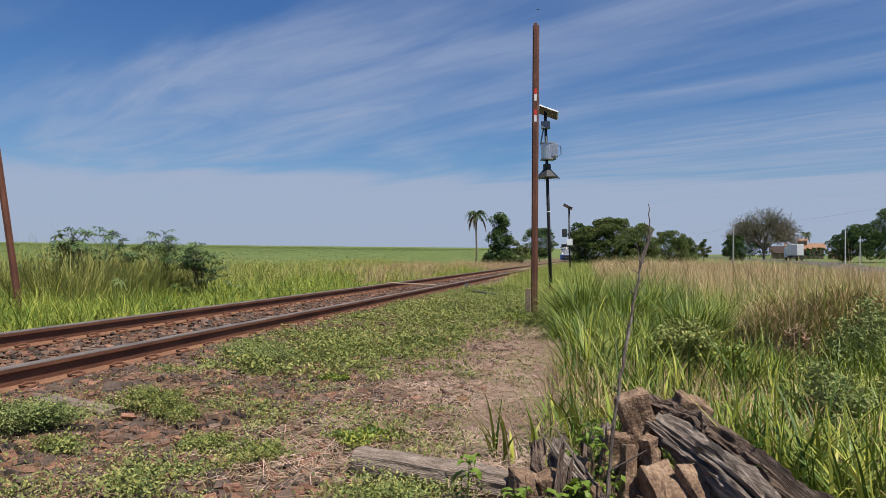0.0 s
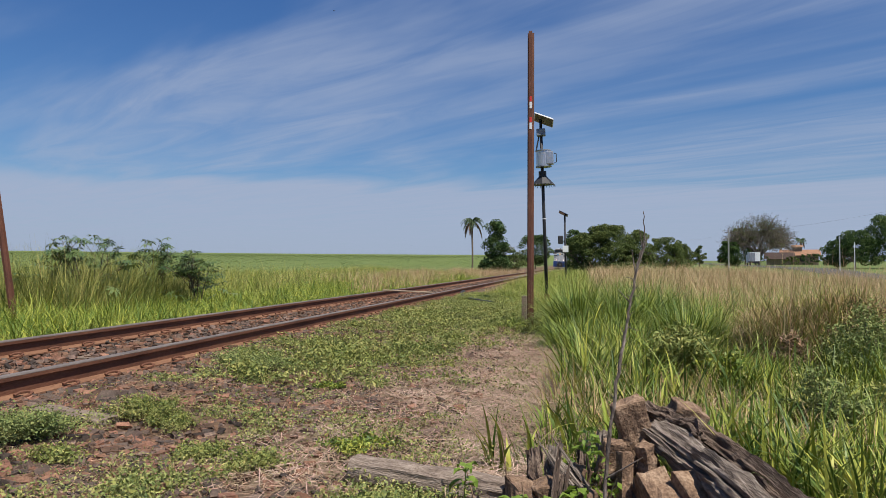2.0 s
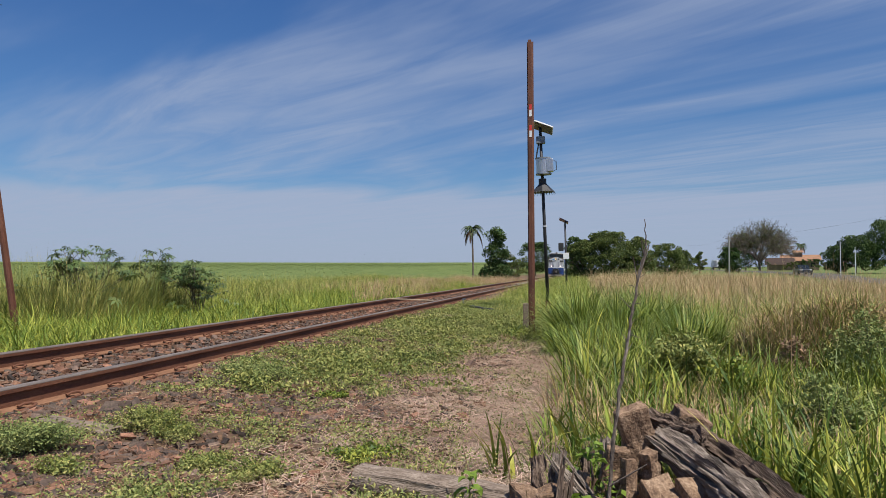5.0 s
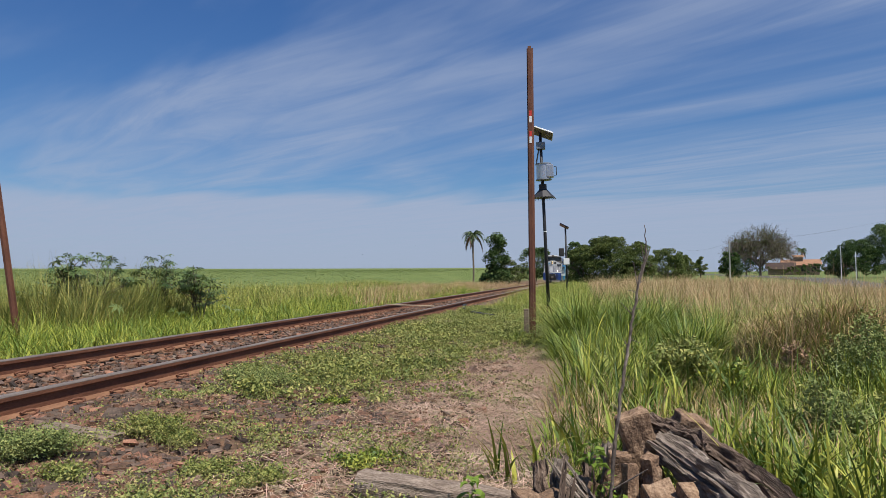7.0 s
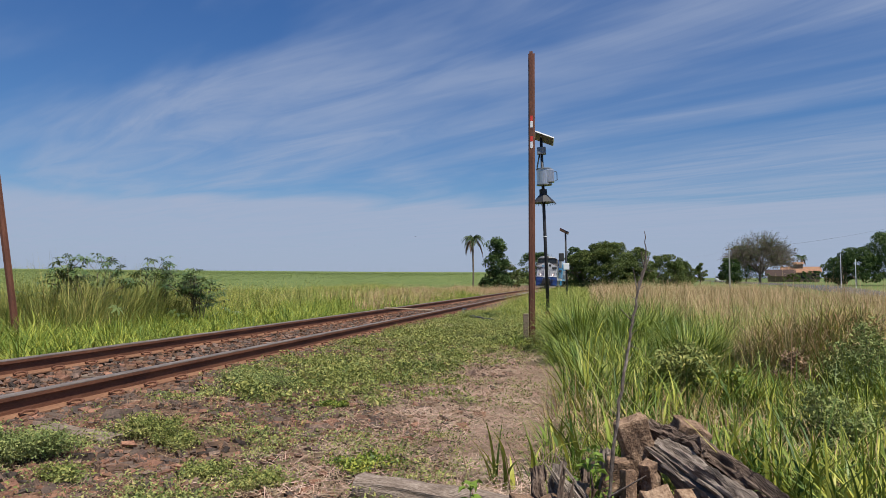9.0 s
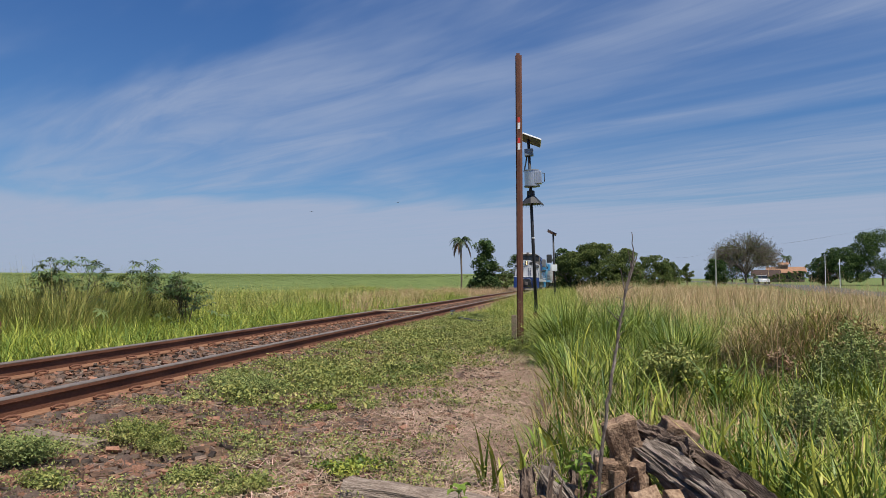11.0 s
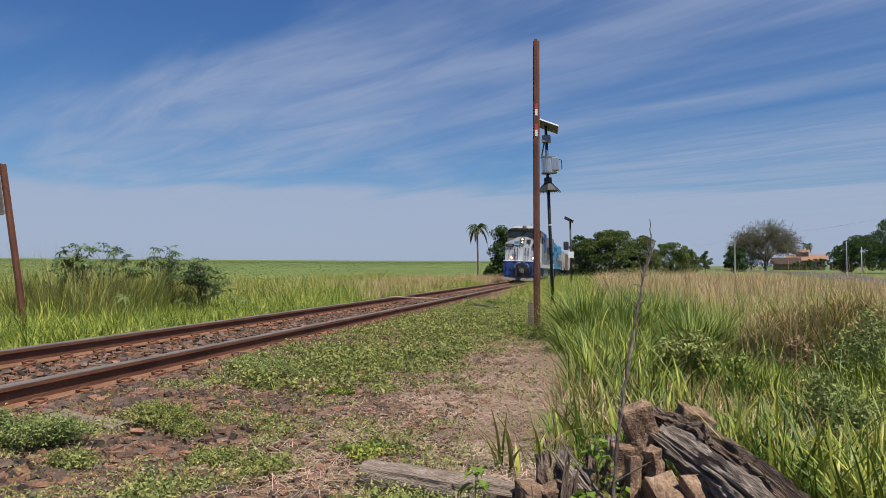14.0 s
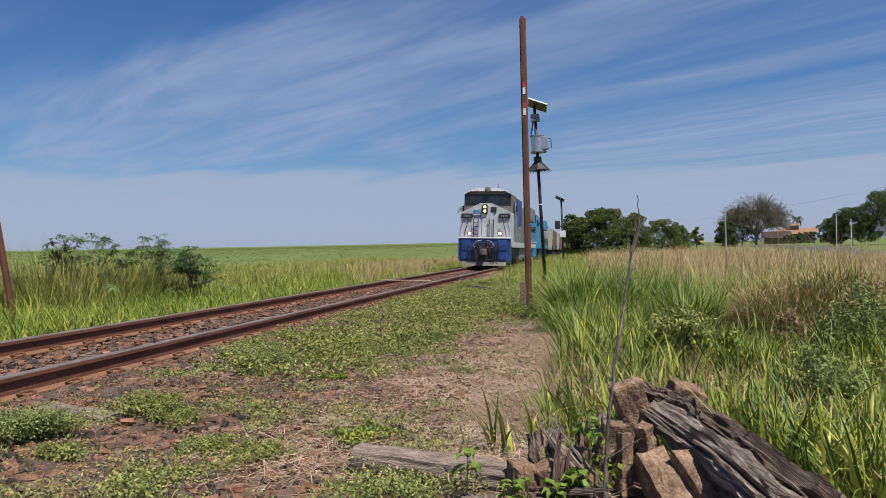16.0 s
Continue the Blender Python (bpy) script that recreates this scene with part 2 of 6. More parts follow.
LOCOBROWN = surf("sooty_paint", [(0.085, 0.07, 0.06), (0.13, 0.11, 0.095), (0.2, 0.17, 0.15)], 1.5, 0.7, 0, 0.1, 25)
LOCOBLUE = surf("loco_blue_paint", [(0.010, 0.032, 0.13), (0.016, 0.05, 0.20), (0.035, 0.08, 0.26)], 1.8, 0.5, 0, 0.1, 25)
CYAN = surf("sky_blue_paint", [(0.025, 0.16, 0.32), (0.045, 0.22, 0.40), (0.09, 0.28, 0.45)], 1.2, 0.5, 0, 0.1, 25)
NAVY = surf("navy_rail_paint", [(0.012, 0.018, 0.07), (0.02, 0.03, 0.1)], 5, 0.5, 0, 0.05)
BLACKP = surf("black_fittings", [(0.012, 0.012, 0.013), (0.03, 0.03, 0.03)], 6, 0.65, 0, 0.15)
GLASS = surf("cab_glass", [(0.012, 0.016, 0.02), (0.022, 0.028, 0.034)], 2, 0.08, 0, 0, spec=0.45)
HOPGREY = surf("wagon_grey", [(0.24, 0.24, 0.25), (0.34, 0.34, 0.345), (0.42, 0.41, 0.4)], 0.8, 0.65, 0, 0.2, 18)
HOPRED = surf("wagon_oxide_red", [(0.14, 0.07, 0.05), (0.20, 0.10, 0.075), (0.26, 0.15, 0.12)], 0.8, 0.7, 0, 0.2, 18)
LAMPON = glow("lit_headlamp", (1.0, 0.74, 0.36), 0.95)
DITCHON = glow("lit_ditch_lamp", (1.0, 0.82, 0.76), 2.2)
ASPHALT = surf("asphalt", [(0.045, 0.045, 0.047), (0.07, 0.07, 0.072)], 0.6, 0.9, 0, 0.2)
TERRA = surf("terracotta_roof", [(0.20, 0.10, 0.055), (0.33, 0.18, 0.10)], 1.5, 0.85, 0, 0.3)
DARKROOF = surf("dark_roof_tiles", [(0.03, 0.018, 0.013), (0.06, 0.034, 0.024)], 1.5, 0.9, 0, 0.3)
PLASTER = surf("house_plaster", [(0.17, 0.125, 0.09), (0.25, 0.19, 0.14)], 1, 0.9, 0, 0.1)
SPRIG = surf("fresh_sprig_leaves", [(0.12, 0.19, 0.025), (0.19, 0.27, 0.04), (0.28, 0.35, 0.065)], 6, 0.5, bump=0, fine=30, rnd="island", amount=0.25, spec=0.3, trans=0.3)
CONCRETE = surf("pole_concrete", [(0.25, 0.24, 0.22), (0.35, 0.34, 0.32)], 3, 0.9, 0, 0.2)


# ---- building helpers ----
def mesh_np(name, verts, *faces):
    """A mesh from arrays: verts (n, 3), each of faces an (m, k) array of indices."""
    me = bpy.data.meshes.new(name)
    faces = [np.asarray(f, np.int32) for f in faces if len(f)]
    loops = np.concatenate([f.ravel() for f in faces])
    sizes = np.concatenate([np.full(len(f), f.shape[1], np.int32) for f in faces])
    me.vertices.add(len(verts))
    me.vertices.foreach_set("co", np.asarray(verts, np.float32).ravel())
    me.loops.add(len(loops))
    me.loops.foreach_set("vertex_index", loops)
    me.polygons.add(len(sizes))
    me.polygons.foreach_set("loop_start", np.concatenate([[0], np.cumsum(sizes)[:-1]]).astype(np.int32))
    me.update(calc_edges=True)
    return me


def stuff(name, me, mat, label, category):
    me.materials.append(mat)
    return tagged(new(name, me), label, category, kind="stuff")


def thing(name, label, category, m=None, group="", kind=""):
    ob = new(name)
    ob.empty_display_size = 0.1
    if m is not None:
        ob.matrix_basis = m
    return tagged(ob, label, category, group, kind)


def part(name, bm, material, parent, label="", smooth=False):
    me = bpy.data.meshes.new(name)
    bmesh.ops.recalc_face_normals(bm, faces=bm.faces)
    bm.to_mesh(me)
    bm.free()
    if smooth:
        me.polygons.foreach_set("use_smooth", [True] * len(me.polygons))
    me.materials.append(material)
    ob = new(name, me)
    ob.parent = parent
    return tagged(ob, label)


def bx(bm, x0, x1, y0, y1, z0, z1, bevel=0.0, m=None):
    r = bmesh.ops.create_cube(bm, size=1)
    vs = r["verts"]
    bmesh.ops.transform(bm, matrix=Matrix.LocRotScale(((x0 + x1) / 2, (y0 + y1) / 2, (z0 + z1) / 2), None, (x1 - x0, y1 - y0, z1 - z0)), verts=vs)
    if bevel:
        es = list({e for v in vs for e in v.link_edges})
        g = bmesh.ops.bevel(bm, geom=es, offset=bevel, segments=2, affect="EDGES", profile=0.6)
        vs = list({v for f in g["faces"] for v in f.verts} | {v for v in vs if v.is_valid})
    if m is not None:
        bmesh.ops.transform(bm, matrix=m, verts=vs)
    return bm


def box(x0, x1, y0, y1, z0, z1, bevel=0.0, m=None):
    return bx(bmesh.new(), x0, x1, y0, y1, z0, z1, bevel, m)


def rod(bm, a, b, r0, r1=None, n=8):
    a, b = Vector(a), Vector(b)
    d = b - a
    vs = bmesh.ops.create_cone(bm, cap_ends=True, segments=n, radius1=r0, radius2=r0 if r1 is None else r1, depth=d.length)["verts"]
    bmesh.ops.transform(bm, matrix=Matrix.Translation((a + b) / 2) @ d.to_track_quat("Z", "Y").to_matrix().to_4x4(), verts=vs)
    return bm


def tube(pts, radii, n=6, bm=None):
    """One skin drawn round a bent line; radii: one number, or one for each point."""
    bm = bm or bmesh.new()
    pts = [Vector(p) for p in pts]
    radii = [radii] * len(pts) if isinstance(radii, (int, float)) else radii
    rings = []
    for i, p in enumerate(pts):
        d = (pts[min(i + 1, len(pts) - 1)] - pts[max(i - 1, 0)]).normalized()
        u = d.cross(Vector((0.31, 0.22, 0.93)) if abs(d.z) < 0.9 else Vector((1, 0.1, 0))).normalized()
        v = d.cross(u)
        rings.append([bm.verts.new(p + (u * math.cos(2 * math.pi * k / n) + v * math.sin(2 * math.pi * k / n)) * radii[i]) for k in range(n)])
    for p, q in zip(rings, rings[1:]):
        for k in range(n):
            bm.faces.new((p[k], p[(k + 1) % n], q[(k + 1) % n], q[k]))
    bm.faces.new(rings[0][::-1])
    bm.faces.new(rings[-1])
    return bm


def rods(pts, r, n=6):
    return tube(pts, r, n)


def prism(pts, axis, a, b):
    """A solid from an outline in the two other axes, drawn out along axis from a to b."""
    bm = bmesh.new()
    put = {"x": lambda u, v, w: (w, u, v), "y": lambda u, v, w: (u, w, v), "z": lambda u, v, w: (u, v, w)}[axis]
    lo = [bm.verts.new(put(u, v, a)) for u, v in pts]
    hi = [bm.verts.new(put(u, v, b)) for u, v in pts]
    bm.faces.new(lo)
    bm.faces.new(hi[::-1])
    for i in range(len(pts)):
        j = (i + 1) % len(pts)
        bm.faces.new((lo[i], lo[j], hi[j], hi[i]))
    return bm


RNG = np.random.default_rng(7)


def vnoise(x, y, s, seed=0):
    """Smooth value noise in 0..1 over the plan."""
    x, y = np.asarray(x, float) / s + seed * 17.3, np.asarray(y, float) / s + seed * 9.1
    i, j = np.floor(x), np.floor(y)
    u, v = x - i, y - j
    u, v = u * u * (3 - 2 * u), v * v * (3 - 2 * v)

    def h(a, b):
        q = np.sin(a * 127.1 + b * 311.7 + seed * 74.7) * 43758.5453
        return q - np.floor(q)
    return (h(i, j) * (1 - u) + h(i + 1, j) * u) * (1 - v) + (h(i, j + 1) * (1 - u) + h(i + 1, j + 1) * u) * v


def sstep(v, a, b):
    t = np.clip((np.asarray(v, float) - a) / (b - a), 0, 1)
    return t * t * (3 - 2 * t)


def gz(x, y):
    """Height of the ground: level track bed, a shallow hollow beside it, a field that rises to the horizon."""
    x, y = np.asarray(x, float), np.asarray(y, float)
    z = -0.19 - 0.16 * sstep(x, 1.25, 2.9) - 0.13 * sstep(-x, 1.5, 3.0)
    z = z - 0.045 * (1 - sstep(np.abs(x), 1.3, 2.2))
    z = z + 0.14 * sstep(y, 9, 20) * sstep(x, 1.6, 3.5)
    z = z - 0.25 * sstep(x, 6.0, 9.0) * (1 - sstep(y, 14, 30))
    z = z - 0.55 * sstep(x, 18, 29) * (1 - sstep(y, 85, 115)) * sstep(y, -60, 0)
    r = np.hypot(x - 5.58, y)
    z = z + 0.0152 * np.clip(r - 8, 0, 900) * sstep(-x, 5, 34) + 0.0075 * np.clip(r - 30, 0, 900) * sstep(x, 6, 40)
    rough = 0.05 * (vnoise(x, y, 1.1, 1) - 0.5) + 0.03 * (vnoise(x, y, 0.33, 2) - 0.5)
    return z + rough * np.where(np.abs(x) < 1.3, 0.3, 1.0) * (r < 60)


# ---- ground ----
def zones(x, y):
    """Plan masks: straw, bare gravel soil, green cover."""
    straw = sstep(x, 3.4, 4.1) * (1 - sstep(x, 4.9, 5.5)) * sstep(y, 3.6, 5.5) * (1 - sstep(y, 11.0, 12.8))
    straw = np.maximum(straw, 0.6 * sstep(x, 2.9, 3.8) * (1 - sstep(x, 5.2, 5.8)) * sstep(y, 3.2, 4.2) * (1 - sstep(y, 6.5, 8.0)))
    straw = straw * sstep(vnoise(x, y, 0.8, 5) + 0.25, 0.25, 0.6)
    stones = (1 - sstep(x, 1.45, 1.9)) * sstep(x, -1.7, -1.3) * (1 - 0.8 * sstep(y, 7.5, 12) * sstep(x, 1.2, 1.6))
    for cx, cy, rx, ry in ((2.45, 5.95, 0.75, 0.75), (3.55, 5.6, 0.75, 0.55), (2.6, 3.85, 0.85, 0.6), (2.4, 3.2, 0.95, 0.6), (1.6, 4.9, 0.5, 0.6), (3.2, 6.3, 0.5, 0.5)):
        stones = np.maximum(stones, 1 - sstep(np.hypot((x - cx) / rx, (y - cy) / ry) + 0.5 * (vnoise(x, y, 0.35, 6) - 0.5), 0.65, 1.05))
    return straw, stones


def make_ground():
    def lines(fine, lo, hi):
        g = np.geomspace(0.12, 2600, 60)
        return np.unique(np.round(np.concatenate([lo - g[::-1], np.arange(lo, hi + 1e-6, fine), hi + g]), 3))
    xs, ys = lines(0.09, -3.0, 9.0), lines(0.10, 1.0, 16.0)
    X, Y = np.meshgrid(xs, ys)
    Z = gz(X, Y)
    nx, ny = len(xs), len(ys)
    i = np.arange(nx * ny).reshape(ny, nx)
    q = np.stack([i[:-1, :-1], i[:-1, 1:], i[1:, 1:], i[1:, :-1]], -1).reshape(-1, 4)
    V = np.stack([X, Y, Z], -1).reshape(-1, 3)
    me = mesh_np("ground", V, q)
    s, g = zones(X.ravel(), Y.ravel())
    far = np.maximum(sstep(-X.ravel(), 8.0, 13.0), sstep(Y.ravel(), 16.0, 24.0) * sstep(X.ravel(), 1.5, 2.2))
    far = np.maximum(far, sstep(X.ravel(), 6.0, 9.0) * sstep(Y.ravel(), 14.0, 22.0))
    at = me.color_attributes.new("zone", "FLOAT_COLOR", "POINT")
    at.data.foreach_set("color", np.stack([s, g, far, np.ones_like(s)], -1).astype(np.float32).ravel())
    me.polygons.foreach_set("use_smooth", [True] * len(me.polygons))
    m = bpy.data.materials.new("soil")
    m.use_nodes = True
    nt = m.node_tree
    N, L = nt.nodes.new, nt.links.new
    bs = nt.nodes["Principled BSDF"]
    tc = N("ShaderNodeTexCoord")
    a = N("ShaderNodeVertexColor")
    a.layer_name = "zone"
    sep = N("ShaderNodeSeparateColor")
    L(a.outputs[0], sep.inputs[0])

    def ramp(scale, detail, cols):
        n, r = N("ShaderNodeTexNoise"), N("ShaderNodeValToRGB")
        n.inputs["Scale"].default_value, n.inputs["Detail"].default_value = scale, detail
        n.inputs["Roughness"].default_value = 0.7
        L(tc.outputs["Object"], n.inputs["Vector"])
        L(n.outputs[0], r.inputs[0])
        while len(r.color_ramp.elements) < len(cols):
            r.color_ramp.elements.new(0.5)
        for k, c in enumerate(cols):
            r.color_ramp.elements[k].position = 0.3 + 0.4 * k / (len(cols) - 1)
            r.color_ramp.elements[k].color = (*c, 1)
        return n.outputs[0], r.outputs[0]

    def mix(f, p, q):
        n = N("ShaderNodeMix")
        n.data_type = "RGBA"
        L(f, n.inputs[0])
        L(p, n.inputs[6])
        L(q, n.inputs[7])
        return n.outputs[2]
    h1, soil = ramp(7, 8, [(0.065, 0.038, 0.025), (0.13, 0.08, 0.05), (0.22, 0.15, 0.10)])
    h2, strw = ramp(30, 6, [(0.17, 0.112, 0.077), (0.28, 0.20, 0.14), (0.39, 0.295, 0.21)])
    h3, grav = ramp(22, 6, [(0.085, 0.052, 0.038), (0.14, 0.085, 0.06), (0.2, 0.13, 0.1)])
    h4, green = ramp(0.25, 8, [(0.085, 0.12, 0.034), (0.115, 0.15, 0.042), (0.15, 0.18, 0.055)])
    col = mix(sep.outputs[0], soil, strw)
    col = mix(sep.outputs[1], col, grav)
    col = mix(sep.outputs[2], col, green)
    L(col, bs.inputs["Base Color"])
    bs.inputs["Roughness"].default_value = 0.95
    bs.inputs["Specular IOR Level"].default_value = 0.2
    bp = N("ShaderNodeBump")
    bp.inputs["Strength"].default_value, bp.inputs["Distance"].default_value = 0.8, 0.03
    L(h3, bp.inputs["Height"])
    L(bp.outputs[0], bs.inputs["Normal"])
    me.materials.append(m)
    tagged(new("ground", me), "reddish soil with straw, gravel and green field cover", "ground", kind="structure")


make_ground()

# ---- railway track ----
CANT = 2.03


def on_track(y, u=0.0, v=0.0):
    """The pose of something on the canted track, y along it, u across, v above the rail tops."""
    return pose(0, y, 0, 0, CANT, 0) @ pose(u, 0, v)


def make_track():
    tr = thing("railway_track", "rusted broad gauge railway track on stone ballast", "railway track", pose(0, 0, 0, 0, CANT, 0), kind="structure")
    y0, y1 = -30.0, 420.0
    foot = [(-0.066, -0.157), (0.066, -0.157), (0.066, -0.146), (0.014, -0.128), (-0.014, -0.128), (-0.066, -0.146)]
    web = [(-0.010, -0.130), (0.010, -0.130), (0.009, -0.046), (0.034, -0.036), (0.034, -0.012), (-0.034, -0.012), (-0.034, -0.036), (-0.009, -0.046)]
    head = [(-0.034, -0.012), (0.034, -0.012), (0.034, -0.008), (0.028, -0.001), (0.0, 0.0), (-0.028, -0.001), (-0.034, -0.008)]
    foot, web, head = [[(p * 1.2, q * 1.3) for p, q in o] for o in (foot, web, head)]
    for u in (-0.835, 0.835):
        r = part("rail", prism([(p + u, q) for p, q in web], "y", y0, y1), RUST, tr)
        # the foot has a paler rust tone than the web
        part("rail_foot", prism([(p + u, q) for p, q in foot], "y", y0, y1), RUSTBASE, r, "paler rust-brown rail foot")
        part("rail_head", prism([(p + u, q + 0.0005) for p, q in head], "y", y0, y1), RAILTOP, r, "worn steel running surface")
    rg = random.Random(3)
    protos = []
    for k in range(3):
        bm = box(-1.38, 1.38, -0.12, 0.12, -0.39, -0.211, 0.012)
        bmesh.ops.subdivide_edges(bm, edges=[e for e in bm.edges if e.calc_length() > 1.0], cuts=7)
        for v in bm.verts:
            v.co += Vector((rg.uniform(-0.01, 0.01), rg.uniform(-0.008, 0.008), rg.uniform(-0.012, 0.002)))
        me = bpy.data.meshes.new("sleeper")
        bm.to_mesh(me)
        bm.free()
        me.materials.append(SLEEPERWOOD)
        protos.append(me)
    bm = bmesh.new()
    pts = [(0.0, -0.05, 0.0), (0.03, -0.03, 0.012), (0.045, 0.0, 0.02), (0.03, 0.035, 0.028), (0.0, 0.03, 0.032), (-0.02, 0.0, 0.03), (-0.02, -0.04, 0.02)]
    for p, q in zip(pts, pts[1:]):
        rod(bm, p, q, 0.009, 0.009, 6)
    clip = bpy.data.meshes.new("rail_clip")
    bm.to_mesh(clip)
    bm.free()
    clip.materials.append(RUST)
    bm = box(-0.17, 0.17, -0.09, 0.09, -0.211, -0.2, 0.003)
    plate = bpy.data.meshes.new("tie_plate")
    bm.to_mesh(plate)
    bm.free()
    plate.materials.append(RUSTBASE)
    i, y = 0, -14.0
    while y < 130:
        s = new("sleeper", protos[i % 3])
        s.parent = tr
        s.location = (rg.uniform(-0.04, 0.04), y, rg.uniform(-0.012, 0.004))
        s.rotation_euler = (0, 0, radians(rg.uniform(-1.5, 1.5)))
        if 0 < y < 32:
            for u in (-0.835, 0.835):
                p = new("tie_plate", plate)
                p.parent = tr
                p.location = (u, y, 0.0)
                for sgn in (-1, 1):
                    c = new("rail_clip", clip)
                    c.parent = tr
                    c.location = (u + sgn * 0.105, y, -0.196)
                    c.scale = (1.5, 1.5, 1.5)
                    c.rotation_euler = (0, 0, 0 if sgn > 0 else math.pi)
        y += 0.56 + rg.uniform(-0.02, 0.02)
        i += 1


make_track()


def make_planks():
    """Pale boards left lying across the track."""
    for y, a, L in ((21.6, 3, 1.4),):
        p = thing("loose_plank", "pale wooden plank lying across the rails", "plank", on_track(y, -0.05, 0.012) @ pose(0, 0, 0, 0, 0, a), "planks on the track")
        part("board", box(-0.87, 0.87 * (L - 0.5), -0.07, 0.07, -0.01, 0.02, 0.005), DRYWOOD, p)


make_planks()


def make_cable():
    """A black cable that leaves the rail and runs over the shoulder."""
    c = thing("track_cable", "thick black cable lying on the weedy track shoulder", "cable", pose(0, 0, 0))
    pts = []
    for i in range(17):
        t = i / 16
        x, y = 0.95 + 2.1 * t ** 1.6, 26.5 - 7.6 * t
        pts.append((x, y, float(gz(x, y)) + 0.07 + 0.04 * math.sin(t * 9)))
    part("sheath", tube(pts, 0.045, 8), BLACKP, c)


make_cable()


# ---- loose stones ----
def rocks(name, P, size, mat, label, seed):
    """Broken stones as joined low polyhedra at the points P (n, 3)."""
    rg = np.random.default_rng(seed)
    base = np.array([(sx, sy, sz) for sz in (-1, 1) for sx, sy in ((-1, -1), (1, -1), (1, 1), (-1, 1))], float)
    tri = np.array([(0, 2, 1), (0, 3, 2), (4, 5, 6), (4, 6, 7), (0, 1, 5), (0, 5, 4), (1, 2, 6), (1, 6, 5), (2, 3, 7), (2, 7, 6), (3, 0, 4), (3, 4, 7)])
    n, k = len(P), len(base)
    V = np.repeat(base[None], n, 0) * rg.uniform(0.5, 1.0, (n, k, 3))
    V = V * (size[:, None, None] * np.stack([rg.uniform(0.7, 1.3, n), rg.uniform(0.55, 0.95, n), rg.uniform(0.25, 0.6, n)], -1)[:, None])
    a, t = rg.uniform(0, 6.28, n), rg.uniform(-0.9, 0.9, n)
    c, s, ct, st = np.cos(a)[:, None], np.sin(a)[:, None], np.cos(t)[:, None], np.sin(t)[:, None]
    x, y, z = V[..., 0], V[..., 1], V[..., 2]
    y, z = y * ct - z * st, y * st + z * ct
    V = np.stack([x * c - y * s, x * s + y * c, z], -1) + P[:, None]
    F = (tri[None] + (np.arange(n) * k)[:, None, None]).reshape(-1, 3)
    me = mesh_np(name, V.reshape(-1, 3), F)
    me.polygons.foreach_set("use_smooth", [False] * len(F))
    return stuff(name, me, mat, label, "gravel")


def scatter(n, x0, x1, y0, y1, keep=None, bias=1.0):
    """Points in a stretch of the plan, denser towards low y; keep(x, y) is the chance that one stays."""
    x = RNG.uniform(x0, x1, n)
    y = y0 + (y1 - y0) * RNG.uniform(0, 1, n) ** bias
    if keep is not None:
        k = RNG.uniform(0, 1, n) < keep(x, y)
        x, y = x[k], y[k]
    return x, y


def make_stones():
    x, y = scatter(19000, -1.5, 1.35, 1.0, 60, None, 2.0)
    bx_, by_ = scatter(2500, -1.5, 1.35, -14, 1.0)
    x, y = np.concatenate([x, bx_]), np.concatenate([y, by_])
    ok = (np.abs(np.abs(x) - 0.835) > 0.13)
    x, y = x[ok], y[ok]
    z = -0.213 - x * math.sin(radians(CANT)) + RNG.uniform(-0.022, 0.02, len(x)) - 0.03 * sstep(np.abs(x), 1.0, 1.5)
    s = RNG.uniform(0.025, 0.065, len(x))
    half = RNG.uniform(0, 1, len(x)) < 0.5
    rocks("ballast", np.stack([x, y, z], -1)[half], s[half], STONE, "grey-brown broken stone ballast between the rails", 1)
    rocks("ballast", np.stack([x, y, z], -1)[~half], s[~half], REDSTONE, "rust-stained broken stone ballast between the rails", 2)
    x, y = scatter(54000, 1.0, 4.6, 2.2, 14, lambda a, b: 0.13 + zones(a, b)[1] * (0.35 + 0.65 * sstep(vnoise(a, b, 0.9, 8), 0.3, 0.6)), 1.6)
    z = gz(x, y) + RNG.uniform(-0.01, 0.02, len(x))
    s = RNG.uniform(0.016, 0.05, len(x)) * (1 + 0.7 * (RNG.uniform(0, 1, len(x)) < 0.08))
    half = RNG.uniform(0, 1, len(x)) < 0.5
    rocks("gravel", np.stack([x, y, z], -1)[half], s[half], STONE, "dark broken stones spilled on the track shoulder", 3)
    rocks("gravel", np.stack([x, y, z], -1)[~half], s[~half], REDSTONE, "reddish broken stones spilled on the track shoulder", 4)


make_stones()


